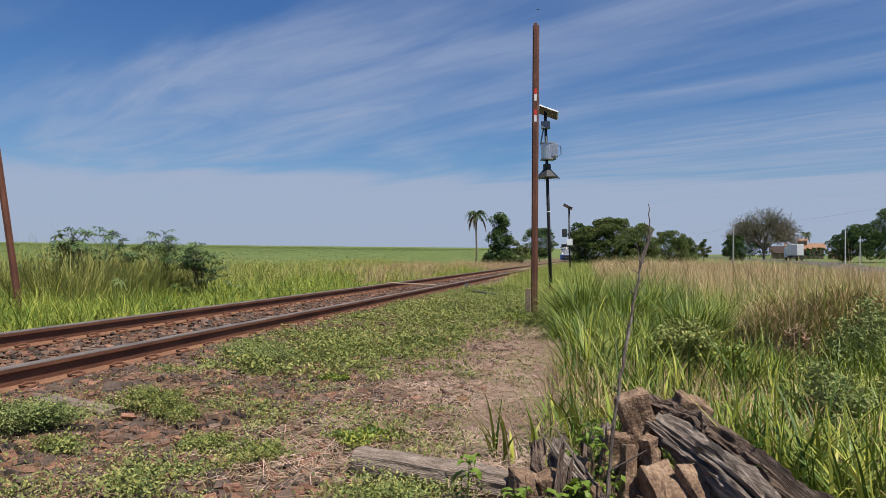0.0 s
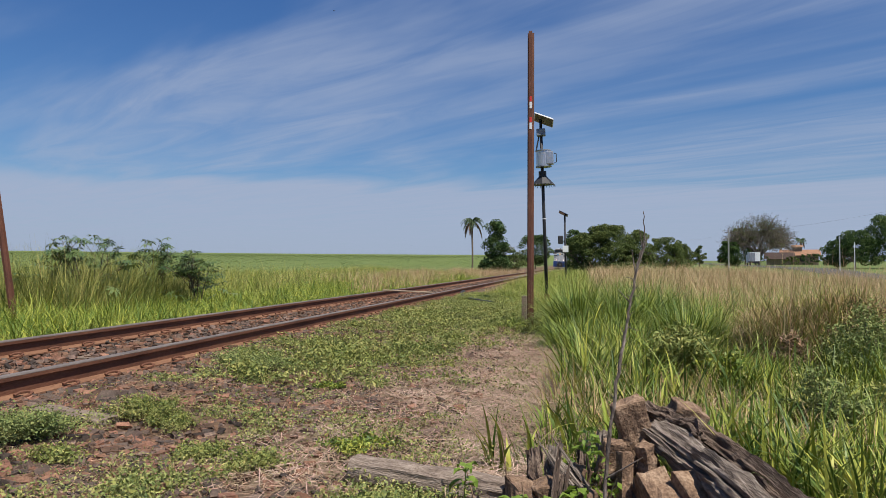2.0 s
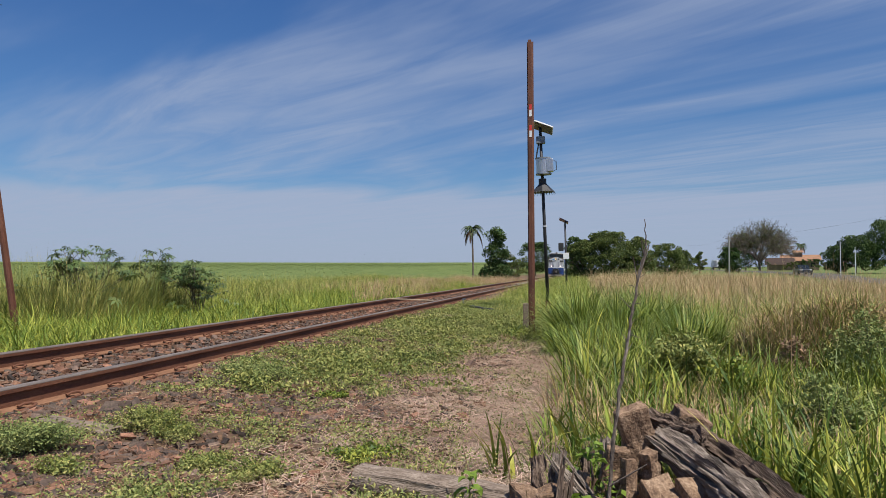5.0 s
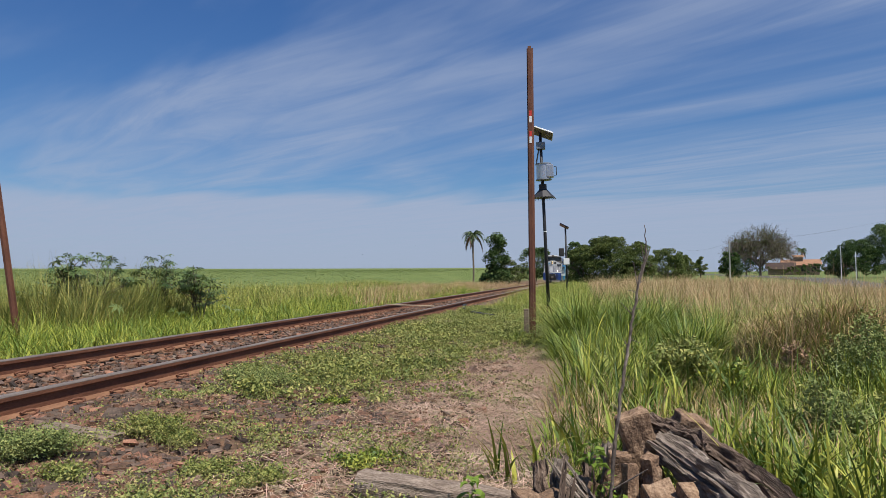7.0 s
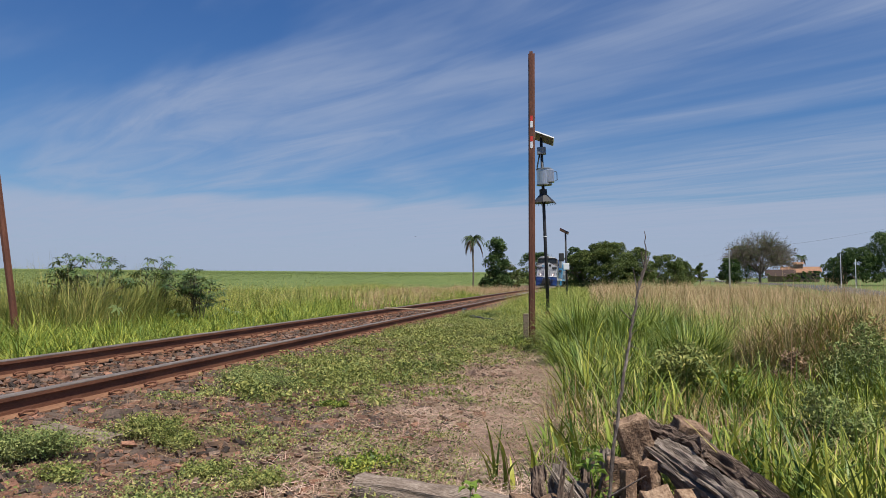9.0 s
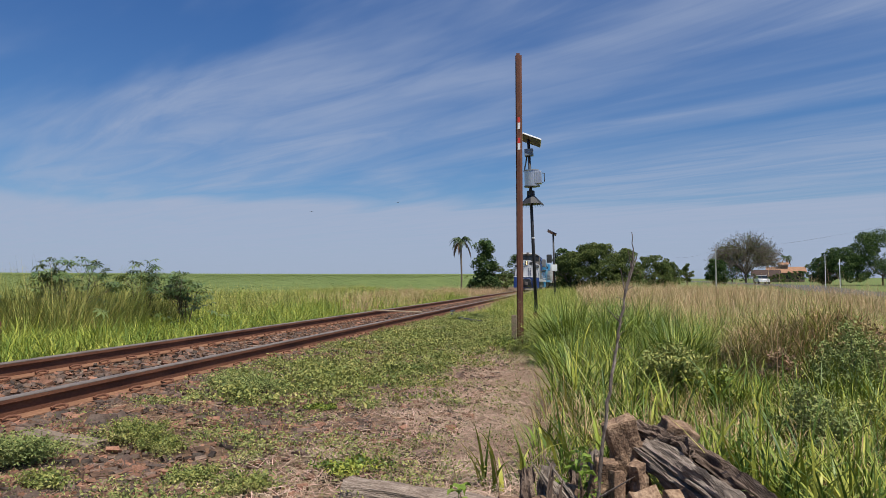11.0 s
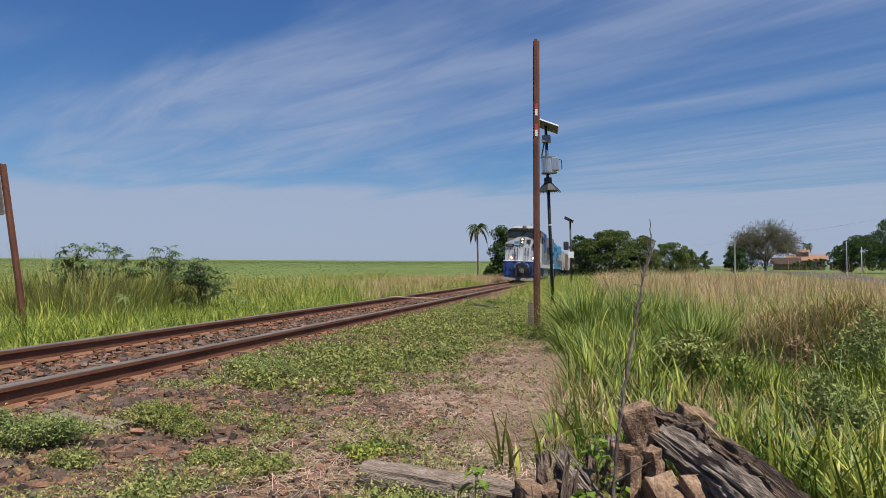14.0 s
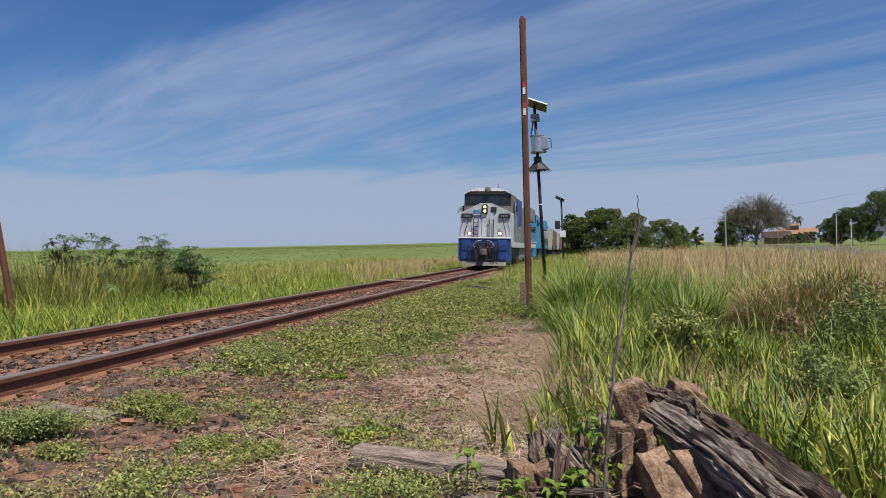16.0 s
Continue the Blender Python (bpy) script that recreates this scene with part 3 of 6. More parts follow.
# ---- grasses and weeds ----
def blades(name, x, y, h, w, mat, label, category, seed, lean=0.35, seg=3, z=None, per=0):
    """Grass blades: tapered bent strips rooted at (x, y) on the ground, h tall and w wide; per: how many in a row fan out of one tuft."""
    rg = np.random.default_rng(seed)
    n = len(x)
    z = (gz(x, y) - 0.02) if z is None else z
    a = rg.uniform(0, 2 * np.pi, n)
    lean0, curl = np.abs(rg.normal(0, lean * 0.7, n)), np.abs(rg.normal(lean * 2.4, lean * 1.5, n))
    if per:
        gx, gy = x.reshape(-1, per), y.reshape(-1, per)
        a = np.arctan2(gy - gy.mean(1, keepdims=True), gx - gx.mean(1, keepdims=True)).ravel() + rg.normal(0, 0.5, n)
        g = len(gx)
        lean0 = np.abs(rg.normal(lean * 0.7, lean * 0.5, n))
        curl = curl * np.repeat(rg.uniform(0.6, 1.4, g), per)
        h = h * np.repeat(rg.uniform(0.65, 1.3, g), per)
    f = a + rg.normal(0, 0.5, n) + np.pi / 2
    wx, wy = np.cos(f) * w / 2, np.sin(f) * w / 2
    k = 2 * seg + 1
    V = np.zeros((n, k, 3))
    off, zz = np.zeros(n), np.zeros(n)
    for s in range(seg + 1):
        t = s / seg
        if s:
            th = np.minimum(lean0 + curl * ((s - 0.5) / seg) ** 1.4, 2.5)
            off, zz = off + np.sin(th) * h * 1.07 / seg, zz + np.cos(th) * h * 1.07 / seg
        px, py, pz = x + np.cos(a) * off, y + np.sin(a) * off, z + np.maximum(zz, 0.0)
        ww = (1 - t) ** 0.6 * (0.75 + 0.25 * (t < 0.6))
        if s < seg:
            V[:, 2 * s] = np.stack([px - wx * ww, py - wy * ww, pz], -1)
            V[:, 2 * s + 1] = np.stack([px + wx * ww, py + wy * ww, pz], -1)
        else:
            V[:, 2 * s] = np.stack([px, py, pz], -1)
    o = (np.arange(n) * k)[:, None]
    quads = np.concatenate([o + np.array([2 * s, 2 * s + 1, 2 * s + 3, 2 * s + 2]) for s in range(seg - 1)]) if seg > 1 else np.zeros((0, 4), int)
    tris = o + np.array([2 * seg - 2, 2 * seg - 1, 2 * seg])
    return stuff(name, mesh_np(name, V.reshape(-1, 3), quads, tris), mat, label, category)


def tufts(n, per, x0, x1, y0, y1, keep, spread, bias=1.0):
    """Points gathered in tufts."""
    cx, cy = scatter(n, x0, x1, y0, y1, keep, bias)
    x = np.repeat(cx, per) + RNG.normal(0, 1, len(cx) * per) * np.repeat(np.full(len(cx), spread), per)
    y = np.repeat(cy, per) + RNG.normal(0, 1, len(cx) * per) * np.repeat(np.full(len(cx), spread), per)
    return x, y


def leaves(name, P, size, mat, label, category, seed, flat=0.5, parent=None, long=1.6, kind="stuff"):
    """Small leaf quads (folded rhombs) at the points P, size each; flat: how level they lie."""
    rg = np.random.default_rng(seed)
    n = len(P)
    a = rg.uniform(0, 2 * np.pi, n)
    e = rg.normal(0, 1 - flat, n)
    d = np.stack([np.cos(a) * np.cos(e), np.sin(a) * np.cos(e), np.sin(e)], -1)
    up = rg.normal(0, 1 - flat, (n, 3)) + np.array([0, 0, 1.0])
    s = np.cross(d, up)
    s /= np.linalg.norm(s, axis=1, keepdims=True) + 1e-9
    nn = np.cross(s, d)
    L, W = (size * long / 2)[:, None], (size / 2)[:, None]
    V = np.stack([P - d * L, P + s * W + nn * W * 0.25, P + d * L - nn * L * 0.15, P - s * W + nn * W * 0.25], 1)
    me = mesh_np(name, V.reshape(-1, 3), np.arange(n * 4).reshape(n, 4))
    if parent is None:
        return stuff(name, me, mat, label, category)
    me.materials.append(mat)
    ob = new(name, me)
    ob.parent = parent
    return tagged(ob, label)


def weed_plant(x, y, r, h, mat, n, size, seed, label):
    """A low bushy weed: thin stems fanning from one root, with small leaves."""
    rg, rn = random.Random(seed), np.random.default_rng(seed)
    ob = thing("weed_plant", label, "weed", pose(x, y, float(gz(x, y))), "bushy weeds on the shoulder")
    bm = bmesh.new()
    ends = []
    for _ in range(14):
        a, q = rg.uniform(0, 6.28), math.sqrt(rg.uniform(0.05, 1))
        e = Vector((math.cos(a) * r * q, math.sin(a) * r * q, h * (1.05 - 0.6 * q * q) * rg.uniform(0.75, 1.1)))
        rod(bm, (0, 0, -0.02), e * 0.55 + Vector((0, 0, h * 0.12)), 0.004, 0.003, 4)
        rod(bm, e * 0.55 + Vector((0, 0, h * 0.12)), e, 0.003, 0.001, 4)
        ends.append(e)
    part("stem", bm, BARK, ob)
    E = np.array(ends)
    k = rn.integers(0, len(E), n)
    P = E[k] * rn.uniform(0.35, 1.05, n)[:, None] + rn.normal(0, 0.16 * r, (n, 3)) * np.array([1, 1, 0.5])
    P[:, 2] = np.abs(P[:, 2]) * 0.9 + 0.01
    leaves("foliage", P, rn.uniform(0.6, 1.3, n) * size, mat, "", "", seed + 1, 0.3, parent=ob, long=2.2)
    return ob


def make_vegetation():
    U = RNG.uniform

    def cover(a, b):
        s, g = zones(a, b)
        m = sstep(vnoise(a, b, 0.7, 11) * 0.6 + vnoise(a, b, 0.22, 41) * 0.4, 0.34, 0.52) * (1 - 0.8 * s) * (1 - 0.88 * g)
        far = sstep(b, 6.5, 9.0) * (0.12 + 0.88 * sstep(vnoise(a, b, 1.3, 42) * 0.6 + vnoise(a, b, 0.4, 40) * 0.4, 0.36, 0.56))
        patch = 0.12 + 0.88 * sstep(vnoise(a, b, 0.45, 43) * 0.6 + vnoise(a, b, 0.16, 44) * 0.4, 0.38, 0.6)
        return np.clip(np.maximum(m, far * (1 - s)), 0, 1) * patch * sstep(a, 1.0, 1.5) * (1 - sstep(a, 4.4, 5.3))
    x, y = tufts(30000, 22, 1.05, 5.4, 2.4, 26, cover, 0.055, 1.8)
    zz = gz(x, y) + U(0.0, 1, len(x)) * (0.04 + 0.11 * vnoise(x, y, 0.3, 45))
    sz = U(0.006, 0.0138, len(x)) * (1 + 0.03 * y)
    pick = U(0, 1, len(x)) < 0.62
    for sel, mt, lb, sd in ((pick, WEED, "low creeping light green weeds on the soil", 21), (~pick, GREYWEED, "low creeping grey-green weeds on the soil", 20)):
        leaves("ground_cover_weeds", np.stack([x, y, zz], -1)[sel], sz[sel], mt, lb, "weeds", sd, 0.3, long=2.1)
    # taller leafy mounds scattered over the shoulder
    per = 42
    x, y = tufts(950, per, 1.5, 4.7, 6.2, 17, lambda a, b: cover(a, b) * 0.9, 0.085, 1.3)
    gx, gy = x.reshape(-1, per), y.reshape(-1, per)
    d = np.hypot(gx - gx.mean(1, keepdims=True), gy - gy.mean(1, keepdims=True)).ravel()
    zz = gz(x, y) + np.repeat(U(0.1, 0.24, len(gx)), per) * np.clip(1.1 - (d / 0.2) ** 2, 0.1, 1) * U(0.5, 1, len(x))
    leaves("mounded_weeds", np.stack([x, y, zz], -1), U(0.016, 0.032, len(x)), WEED, "small mounded light green weeds on the shoulder", "weeds", 14, 0.3, long=2.0)
    x, y = scatter(9000, 1.1, 5.4, 2.2, 20, lambda a, b: 0.25 + 0.75 * vnoise(a, b, 0.6, 46), 1.6)
    blades("dry_stems", x, y, U(0.04, 0.2, len(x)), U(0.002, 0.004, len(x)) * (1 + 0.03 * y), STRAW, "thin dry stems among weeds", "grass", 19, 0.8, 2)
    x, y = tufts(900, 9, 1.3, 5.0, 5.0, 24, cover, 0.05, 1.2)
    blades("grass_tufts", x, y, U(0.08, 0.24, len(x)), U(0.005, 0.010, len(x)), GRASS, "small green grass tufts among weeds", "grass", 18, 0.6, 3)
    x, y = scatter(16000, 1.1, 5.4, 1.6, 22, cover, 1.6)
    blades("short_grass", x, y, U(0.03, 0.12, len(x)), U(0.003, 0.007, len(x)), GRASS, "short thin grass among creeping weeds", "grass", 22, 0.6, 2)
    for k, (wx, wy, r, h, mt, n, sz, lb) in enumerate([
            (1.95, 3.85, 0.28, 0.24, GREYWEED, 2000, 0.02, "grey-green bushy weed on stony soil"),
            (1.65, 3.75, 0.26, 0.26, GREYWEED, 1600, 0.02, "grey-green bushy weed on stony soil"),
            (2.2, 4.75, 0.28, 0.17, WEED, 1500, 0.022, "light green bushy weed on stony soil"),
            (2.5, 4.65, 0.24, 0.13, WEED, 1000, 0.022, "light green bushy weed on stony soil"),
            (1.75, 7.3, 0.42, 0.17, GREYWEED, 1900, 0.02, "grey-green low weed beside gravel"),
            (2.1, 7.1, 0.3, 0.15, GREYWEED, 1200, 0.02, "grey-green low weed beside gravel"),
            (3.05, 6.5, 0.16, 0.10, LUSH, 450, 0.03, "small fresh green weed in gravel"),
            (4.05, 4.5, 0.26, 0.08, LUSH, 600, 0.03, "small fresh green weed in gravel"),
            (3.1, 4.0, 0.26, 0.10, WEED, 900, 0.024, "light green bushy weed on stony soil"),
            (3.55, 3.9, 0.24, 0.10, WEED, 800, 0.024, "light green bushy weed on stony soil"),
            (2.4, 3.6, 0.2, 0.12, WEED, 500, 0.024, "light green bushy weed on stony soil")]):
        weed_plant(wx, wy, r, h, mt, int(n * 2.9), sz * 0.48, 70 + k, lb)
    # the same cover goes on behind the eye, more loosely
    x, y = tufts(3000, 14, 1.2, 6.5, -14, 2.4, lambda a, b: sstep(vnoise(a, b, 0.7, 11), 0.4, 0.6), 0.06)
    leaves("ground_cover_weeds", np.stack([x, y, gz(x, y) + U(0, 0.08, len(x))], -1), U(0.012, 0.022, len(x)), WEED, "low creeping light green weeds on the soil", "weeds", 17, 0.3, long=2.1)
    x, y = tufts(1300, 9, 7.0, 15, -14, 3.4, lambda a, b: 0.3 + 0.7 * vnoise(a, b, 0.9, 48), 0.1)
    blades("green_grass", x, y, U(0.2, 0.6, len(x)), U(0.013, 0.03, len(x)), LUSH, "rank broad-bladed green grass beside the path", "grass", 16, 0.42)
    x, y = tufts(1300, 9, -7, -1.4, -14, 2.6, lambda a, b: 0.3 + 0.7 * vnoise(a, b, 0.9, 49), 0.1)
    blades("verge_grass", x, y, (0.15 + 0.4 * sstep(-x, 1.4, 4)) * U(0.5, 1.3, len(x)), U(0.009, 0.021, len(x)), GRASS, "bright green verge grass along the track", "grass", 15, 0.5)
    # cut straw
    def strew(n, keep, mat, label, ln0, ln1):
        x, y = scatter(n, 1.3, 5.7, 2.4, 13.5, keep, 1.4)
        n = len(x)
        a, ln, e = U(0, 6.28, n), U(ln0, ln1, n), RNG.normal(0, 0.22, n)
        d = np.stack([np.cos(a), np.sin(a), e], -1) * ln[:, None] / 2
        s = np.stack([-np.sin(a), np.cos(a), U(-0.5, 0.5, n)], -1) * U(0.001, 0.0026, n)[:, None]
        P = np.stack([x, y, gz(x, y) + U(0.004, 0.045, n)], -1)
        V = np.stack([P - d - s, P + d - s, P + d + s, P - d + s], 1)
        stuff("straw", mesh_np("straw", V.reshape(-1, 3), np.arange(4 * n).reshape(n, 4)), mat, label, "straw")
    strew(110000, lambda a, b: zones(a, b)[0] * 0.85, PATHSTRAW, "pale brown cut straw lying on the ground", 0.04, 0.2)
    strew(70000, lambda a, b: 0.1 + 0.6 * sstep(vnoise(a, b, 0.5, 47), 0.4, 0.75), STRAW, "brown dry stems lying among stones and weeds", 0.03, 0.13)
    # left verge
    x, y = tufts(7000, 12, -5.5, -1.35, 2.5, 60, lambda a, b: 0.3 + 0.7 * sstep(vnoise(a, b, 0.9, 12), 0.2, 0.7), 0.10, 1.9)
    x = np.minimum(x, -1.3)
    hh = (0.14 + 0.40 * sstep(-x, 1.4, 4.0)) * U(0.5, 1.3, len(x)) * (0.6 + 0.8 * vnoise(x, y, 0.7, 13))
    blades("verge_grass", x, y, hh, U(0.010, 0.023, len(x)), GRASS, "bright green verge grass along the track", "grass", 23, 0.66, 3, per=12)
    x, y = tufts(7600, 12, -20, -4.6, 4, 80, lambda a, b: 0.25 + 0.75 * sstep(vnoise(a, b, 1.6, 14), 0.2, 0.7), 0.15, 1.5)
    hh = U(0.55, 1.15, len(x)) * (0.75 + 0.6 * vnoise(x, y, 1.5, 15)) * (1 - 0.3 * sstep(y, 26, 55))
    pick = np.repeat(sstep(vnoise(x[::12], y[::12], 1.3, 61), 0.3, 0.55) * np.where(x[::12] > -6.5, 0.9, 0.6) > U(0, 1, len(x) // 12), 12)
    blades("tall_grass", x[pick], y[pick], hh[pick] * 0.8, U(0.014, 0.027, pick.sum()), GRASS, "tall green grass behind the track", "grass", 24, 0.5, 3, per=12)
    blades("tall_grass", x[~pick], y[~pick], hh[~pick], U(0.009, 0.018, (~pick).sum()), OLIVE, "tall yellow-green seeding grass behind the track", "grass", 25, 0.46, 3, per=12)
    # arching bright tufts close to the track, and tall grass before the bushes
    x, y = tufts(850, 30, -4.8, -1.7, 4.5, 30, lambda a, b: 0.3 + 0.7 * vnoise(a, b, 1.1, 54), 0.11, 1.4)
    blades("arching_tufts", x, y, U(0.25, 0.62, len(x)) * (0.7 + 0.3 * sstep(-x, 1.7, 3)), U(0.010, 0.022, len(x)), GRASS, "arching bright green grass tufts along the track", "grass", 55, 0.66, 4, per=30)
    x, y = tufts(600, 16, -8.0, -4.9, 12.3, 17, None, 0.16)
    blades("tall_grass", x, y, U(0.75, 1.5, len(x)), U(0.009, 0.018, len(x)), OLIVE, "tall yellow-green grass around castor bushes", "grass", 56, 0.32, 4, per=16)
    x, y = tufts(2600, 12, -11, -2.2, 22, 90, lambda a, b: sstep(vnoise(a, b, 2.5, 16), 0.3, 0.65) * sstep(b + 1.2 * a, 16, 30), 0.2, 1.2)
    blades("dry_verge_grass", x, y, U(0.5, 0.95, len(x)), U(0.010, 0.02, len(x)), DRY, "straw-coloured seed heads in the verge", "grass", 26, 0.3, per=12)
    # crop
    x, y = scatter(50000, -260, -12, 8, 330, None, 1.7)
    leaves("crop_rows", np.stack([x, y, gz(x, y) + U(0.06, 0.28, len(x))], -1), U(0.10, 0.18, len(x)) * (1 + 0.004 * y), CROP, "low dense green crop covering the rising field", "crop", 27, 0.88)
    # right side: green grass near, dry grass beyond
    def right(a, b):
        edge = 5.2 + 0.5 * (vnoise(a * 0, b, 1.2, 17) - 0.5) + 0.5 * (1 - sstep(b, 4.2, 6.5)) + 0.9 * (1 - sstep(b, 3.6, 4.6))
        return sstep(a, edge, edge + 0.35)
    x, y = tufts(4600, 9, 5.0, 11, 3.4, 10.5, lambda a, b: right(a, b) * (0.12 + 0.88 * sstep(vnoise(a, b, 0.8, 18), 0.3, 0.6)), 0.06, 1.4)
    hh = (0.36 + 0.22 * sstep(y, 5, 10)) * U(0.5, 1.25, len(x)) * (0.6 + 0.8 * vnoise(x, y, 0.7, 19))
    pick = np.repeat(U(0, 1, len(x) // 9) < 0.35 + 0.5 * sstep(x[::9] - 0.3 * y[::9], 4.2, 6.0), 9)
    blades("green_grass", x[pick], y[pick], hh[pick] * 1.1, U(0.016, 0.034, pick.sum()), LUSH, "rank broad-bladed green grass beside the path", "grass", 28, 0.36, 5, per=9)
    blades("green_grass", x[~pick], y[~pick], hh[~pick], U(0.008, 0.016, (~pick).sum()), DEEPGRASS, "fine arching green grass beside the path", "grass", 27, 0.62, 5, per=9)
    # taller arching tufts between the near grass and the dry band
    x, y = tufts(6000, 15, 5.5, 17, 9.0, 19.0, lambda a, b: right(a, b) * sstep(np.hypot((a - 8.5) / 1.25, (b - 9.9) / 0.9), 0.85, 1.1) * (0.25 + 0.75 * sstep(vnoise(a, b, 1.1, 63), 0.3, 0.6)), 0.10)
    hh = (0.62 + 0.22 * sstep(y, 9, 14)) * U(0.55, 1.2, len(x)) * (0.7 + 0.6 * vnoise(x, y, 0.9, 64))
    pick = np.repeat(U(0, 1, len(x) // 15) < np.clip(0.95 - 0.13 * (x[::15] - 6.0) - 0.06 * (y[::15] - 9), 0.12, 1), 15)
    blades("arching_grass", x[pick], y[pick], hh[pick], U(0.010, 0.021, pick.sum()), DEEPGRASS, "dense arching green grass tufts", "grass", 65, 0.6, 4, per=15)
    blades("arching_grass", x[~pick], y[~pick], hh[~pick], U(0.006, 0.013, (~pick).sum()), OLIVE, "tangled olive and yellow grass tufts", "grass", 66, 0.66, 4, per=15)
    x, y = tufts(3000, 6, 5.0, 11, 3.4, 12, right, 0.10, 1.2)
    blades("yellowing_grass", x, y, U(0.1, 0.5, len(x)), U(0.005, 0.012, len(x)), DRY, "yellowed blades among green grass", "grass", 29, 0.6, 3)
    # two rank clumps near the post and further right
    for cx, cy, r, h, m, sd in ((5.5, 12.3, 0.45, 1.15, 1300, 91), (6.1, 11.6, 0.38, 1.0, 1000, 92), (7.1, 11.0, 0.42, 0.95, 1200, 93), (5.3, 10.6, 0.25, 0.6, 520, 94), (7.8, 12.5, 0.5, 1.0, 1000, 95), (6.6, 12.6, 0.5, 1.1, 1100, 102)):
        rn = np.random.default_rng(sd)
        a, q = rn.uniform(0, 6.28, m), rn.uniform(0, 1, m) ** 0.6 * r
        px, py = cx + np.cos(a) * q, cy + np.sin(a) * q
        blades("grass_clump", px, py, h * rn.uniform(0.5, 1.15, m), rn.uniform(0.012, 0.023, m), DEEPGRASS, "dense arching clump of dark green grass", "grass", sd, 0.7, 6)
    x, y = tufts(13000, 11, 5.4, 60, 12.5, 90, lambda a, b: sstep(a, 5.7, 6.6) * sstep(b + 0.12 * a + 1.5 * (vnoise(a, b, 2.0, 67) - 0.5), 17.0, 19.5) * (0.3 + 0.7 * sstep(vnoise(a, b, 1.8, 20), 0.2, 0.6)) * (a < 8 + 0.9 * b) * (a < 21 + 0.05 * b), 0.15, 1.7)
    hh = (0.78 + 0.30 * sstep(y, 12, 19)) * U(0.4, 1.25, len(x)) * (0.75 + 0.4 * vnoise(x, y, 1.3, 21))
    blades("dry_grass", x, y, hh, U(0.005, 0.011, len(x)) * (1 + y / 60), DRY, "tall straw-coloured dry grass", "grass", 30, 0.3, 3, per=11)
    x, y = tufts(2600, 11, 5.4, 40, 14, 50, lambda a, b: sstep(a, 5.6, 6.6) * (a < 8 + 0.9 * b) * 0.9, 0.16, 1.6)
    blades("green_undergrowth", x, y, U(0.25, 0.55, len(x)), U(0.008, 0.016, len(x)), OLIVE, "green undergrowth below dry grass", "grass", 31, 0.45, per=11)
    # rough growth on the right shoulder further along the track
    x, y = tufts(4200, 11, 1.75, 5.9, 13, 95, lambda a, b: sstep(b + 2.2 * (a - 1.7), 19, 27) * (0.3 + 0.7 * vnoise(a, b, 1.2, 51)), 0.13, 1.5)
    pick = np.repeat(U(0, 1, len(x) // 11) < 0.5, 11)
    hh = (0.22 + 0.45 * sstep(y + 3 * (x - 2), 20, 40)) * U(0.5, 1.2, len(x))
    blades("shoulder_grass", x[pick], y[pick], hh[pick], U(0.008, 0.016, pick.sum()), GRASS, "green grass on the track shoulder", "grass", 52, 0.45, per=11)
    blades("shoulder_grass", x[~pick], y[~pick], hh[~pick] * 1.1, U(0.006, 0.013, (~pick).sum()), OLIVE, "yellowish seeding grass on the track shoulder", "grass", 53, 0.4, per=11)
    # leafy shrubs among the grass on the right
    for k, (wx, wy, r, h, mt, n, sz, lb) in enumerate([
            (6.62, 7.9, 0.4, 0.62, WEED, 2600, 0.036, "fresh green leafy shrub in rank grass"),
            (7.0, 7.5, 0.32, 0.5, LUSH, 1700, 0.036, "fresh green leafy shrub in rank grass"),
            (8.85, 8.75, 0.5, 1.1, GREYWEED, 4200, 0.028, "grey-green leafy shrub with dry stems"),
            (9.4, 9.35, 0.55, 1.2, GREYWEED, 4000, 0.028, "grey-green leafy shrub with dry stems"),
            (7.32, 5.6, 0.26, 0.6, GREYWEED, 2200, 0.022, "grey-green leafy weed in rank grass"),
            (7.7, 6.3, 0.24, 0.5, GREYWEED, 1500, 0.022, "grey-green leafy weed in rank grass"),
            (8.3, 7.0, 0.3, 0.5, WEED, 1000, 0.035, "yellow-green leafy weed in rank grass"),
            (9.0, 9.2, 0.5, 0.85, WEED, 2600, 0.028, "grey-green leafy shrub with dry stems"),
            (8.1, 9.3, 0.35, 0.6, STRAW, 1500, 0.035, "brown withered shrub in dry grass"),
            (9.2, 9.6, 0.6, 1.0, STRAW, 1800, 0.035, "brown withered shrub in dry grass")]):
        weed_plant(wx, wy, r, h, mt, int(n * 1.6), sz * 0.75, 110 + k, lb)
    # tangled brown thicket, loose towards its edges
    rn = np.random.default_rng(77)
    m = 13000
    a, e = rn.uniform(0, 6.28, m), rn.uniform(0, 1, m) ** 0.5
    px, py = 8.75 + np.cos(a) * e * 1.1, 10.15 + np.sin(a) * e * 0.8
    dome = 0.98 * np.sqrt(np.clip(1.12 - e * e, 0, 1)) * (0.8 + 0.4 * vnoise(px, py, 0.5, 68))
    pz = gz(px, py) + np.clip(dome - rn.exponential(0.13, m), 0.12, 2)
    k = rn.uniform(0, 1, m)
    for lo, hi, mt, lb, sd in ((0.0, 0.1, STRAW, "tangled brown dry stems in a thicket", 78), (0.1, 0.5, DRY, "golden dry stems hanging over a thicket", 79), (0.5, 1.01, OLIVE, "olive green stems in a thicket", 81)):
        q = (k >= lo) & (k < hi)
        blades("thicket_stems", px[q], py[q], rn.uniform(0.18, 0.55, q.sum()), rn.uniform(0.006, 0.013, q.sum()), mt, lb, "grass", sd, 0.75, 4, z=pz[q])
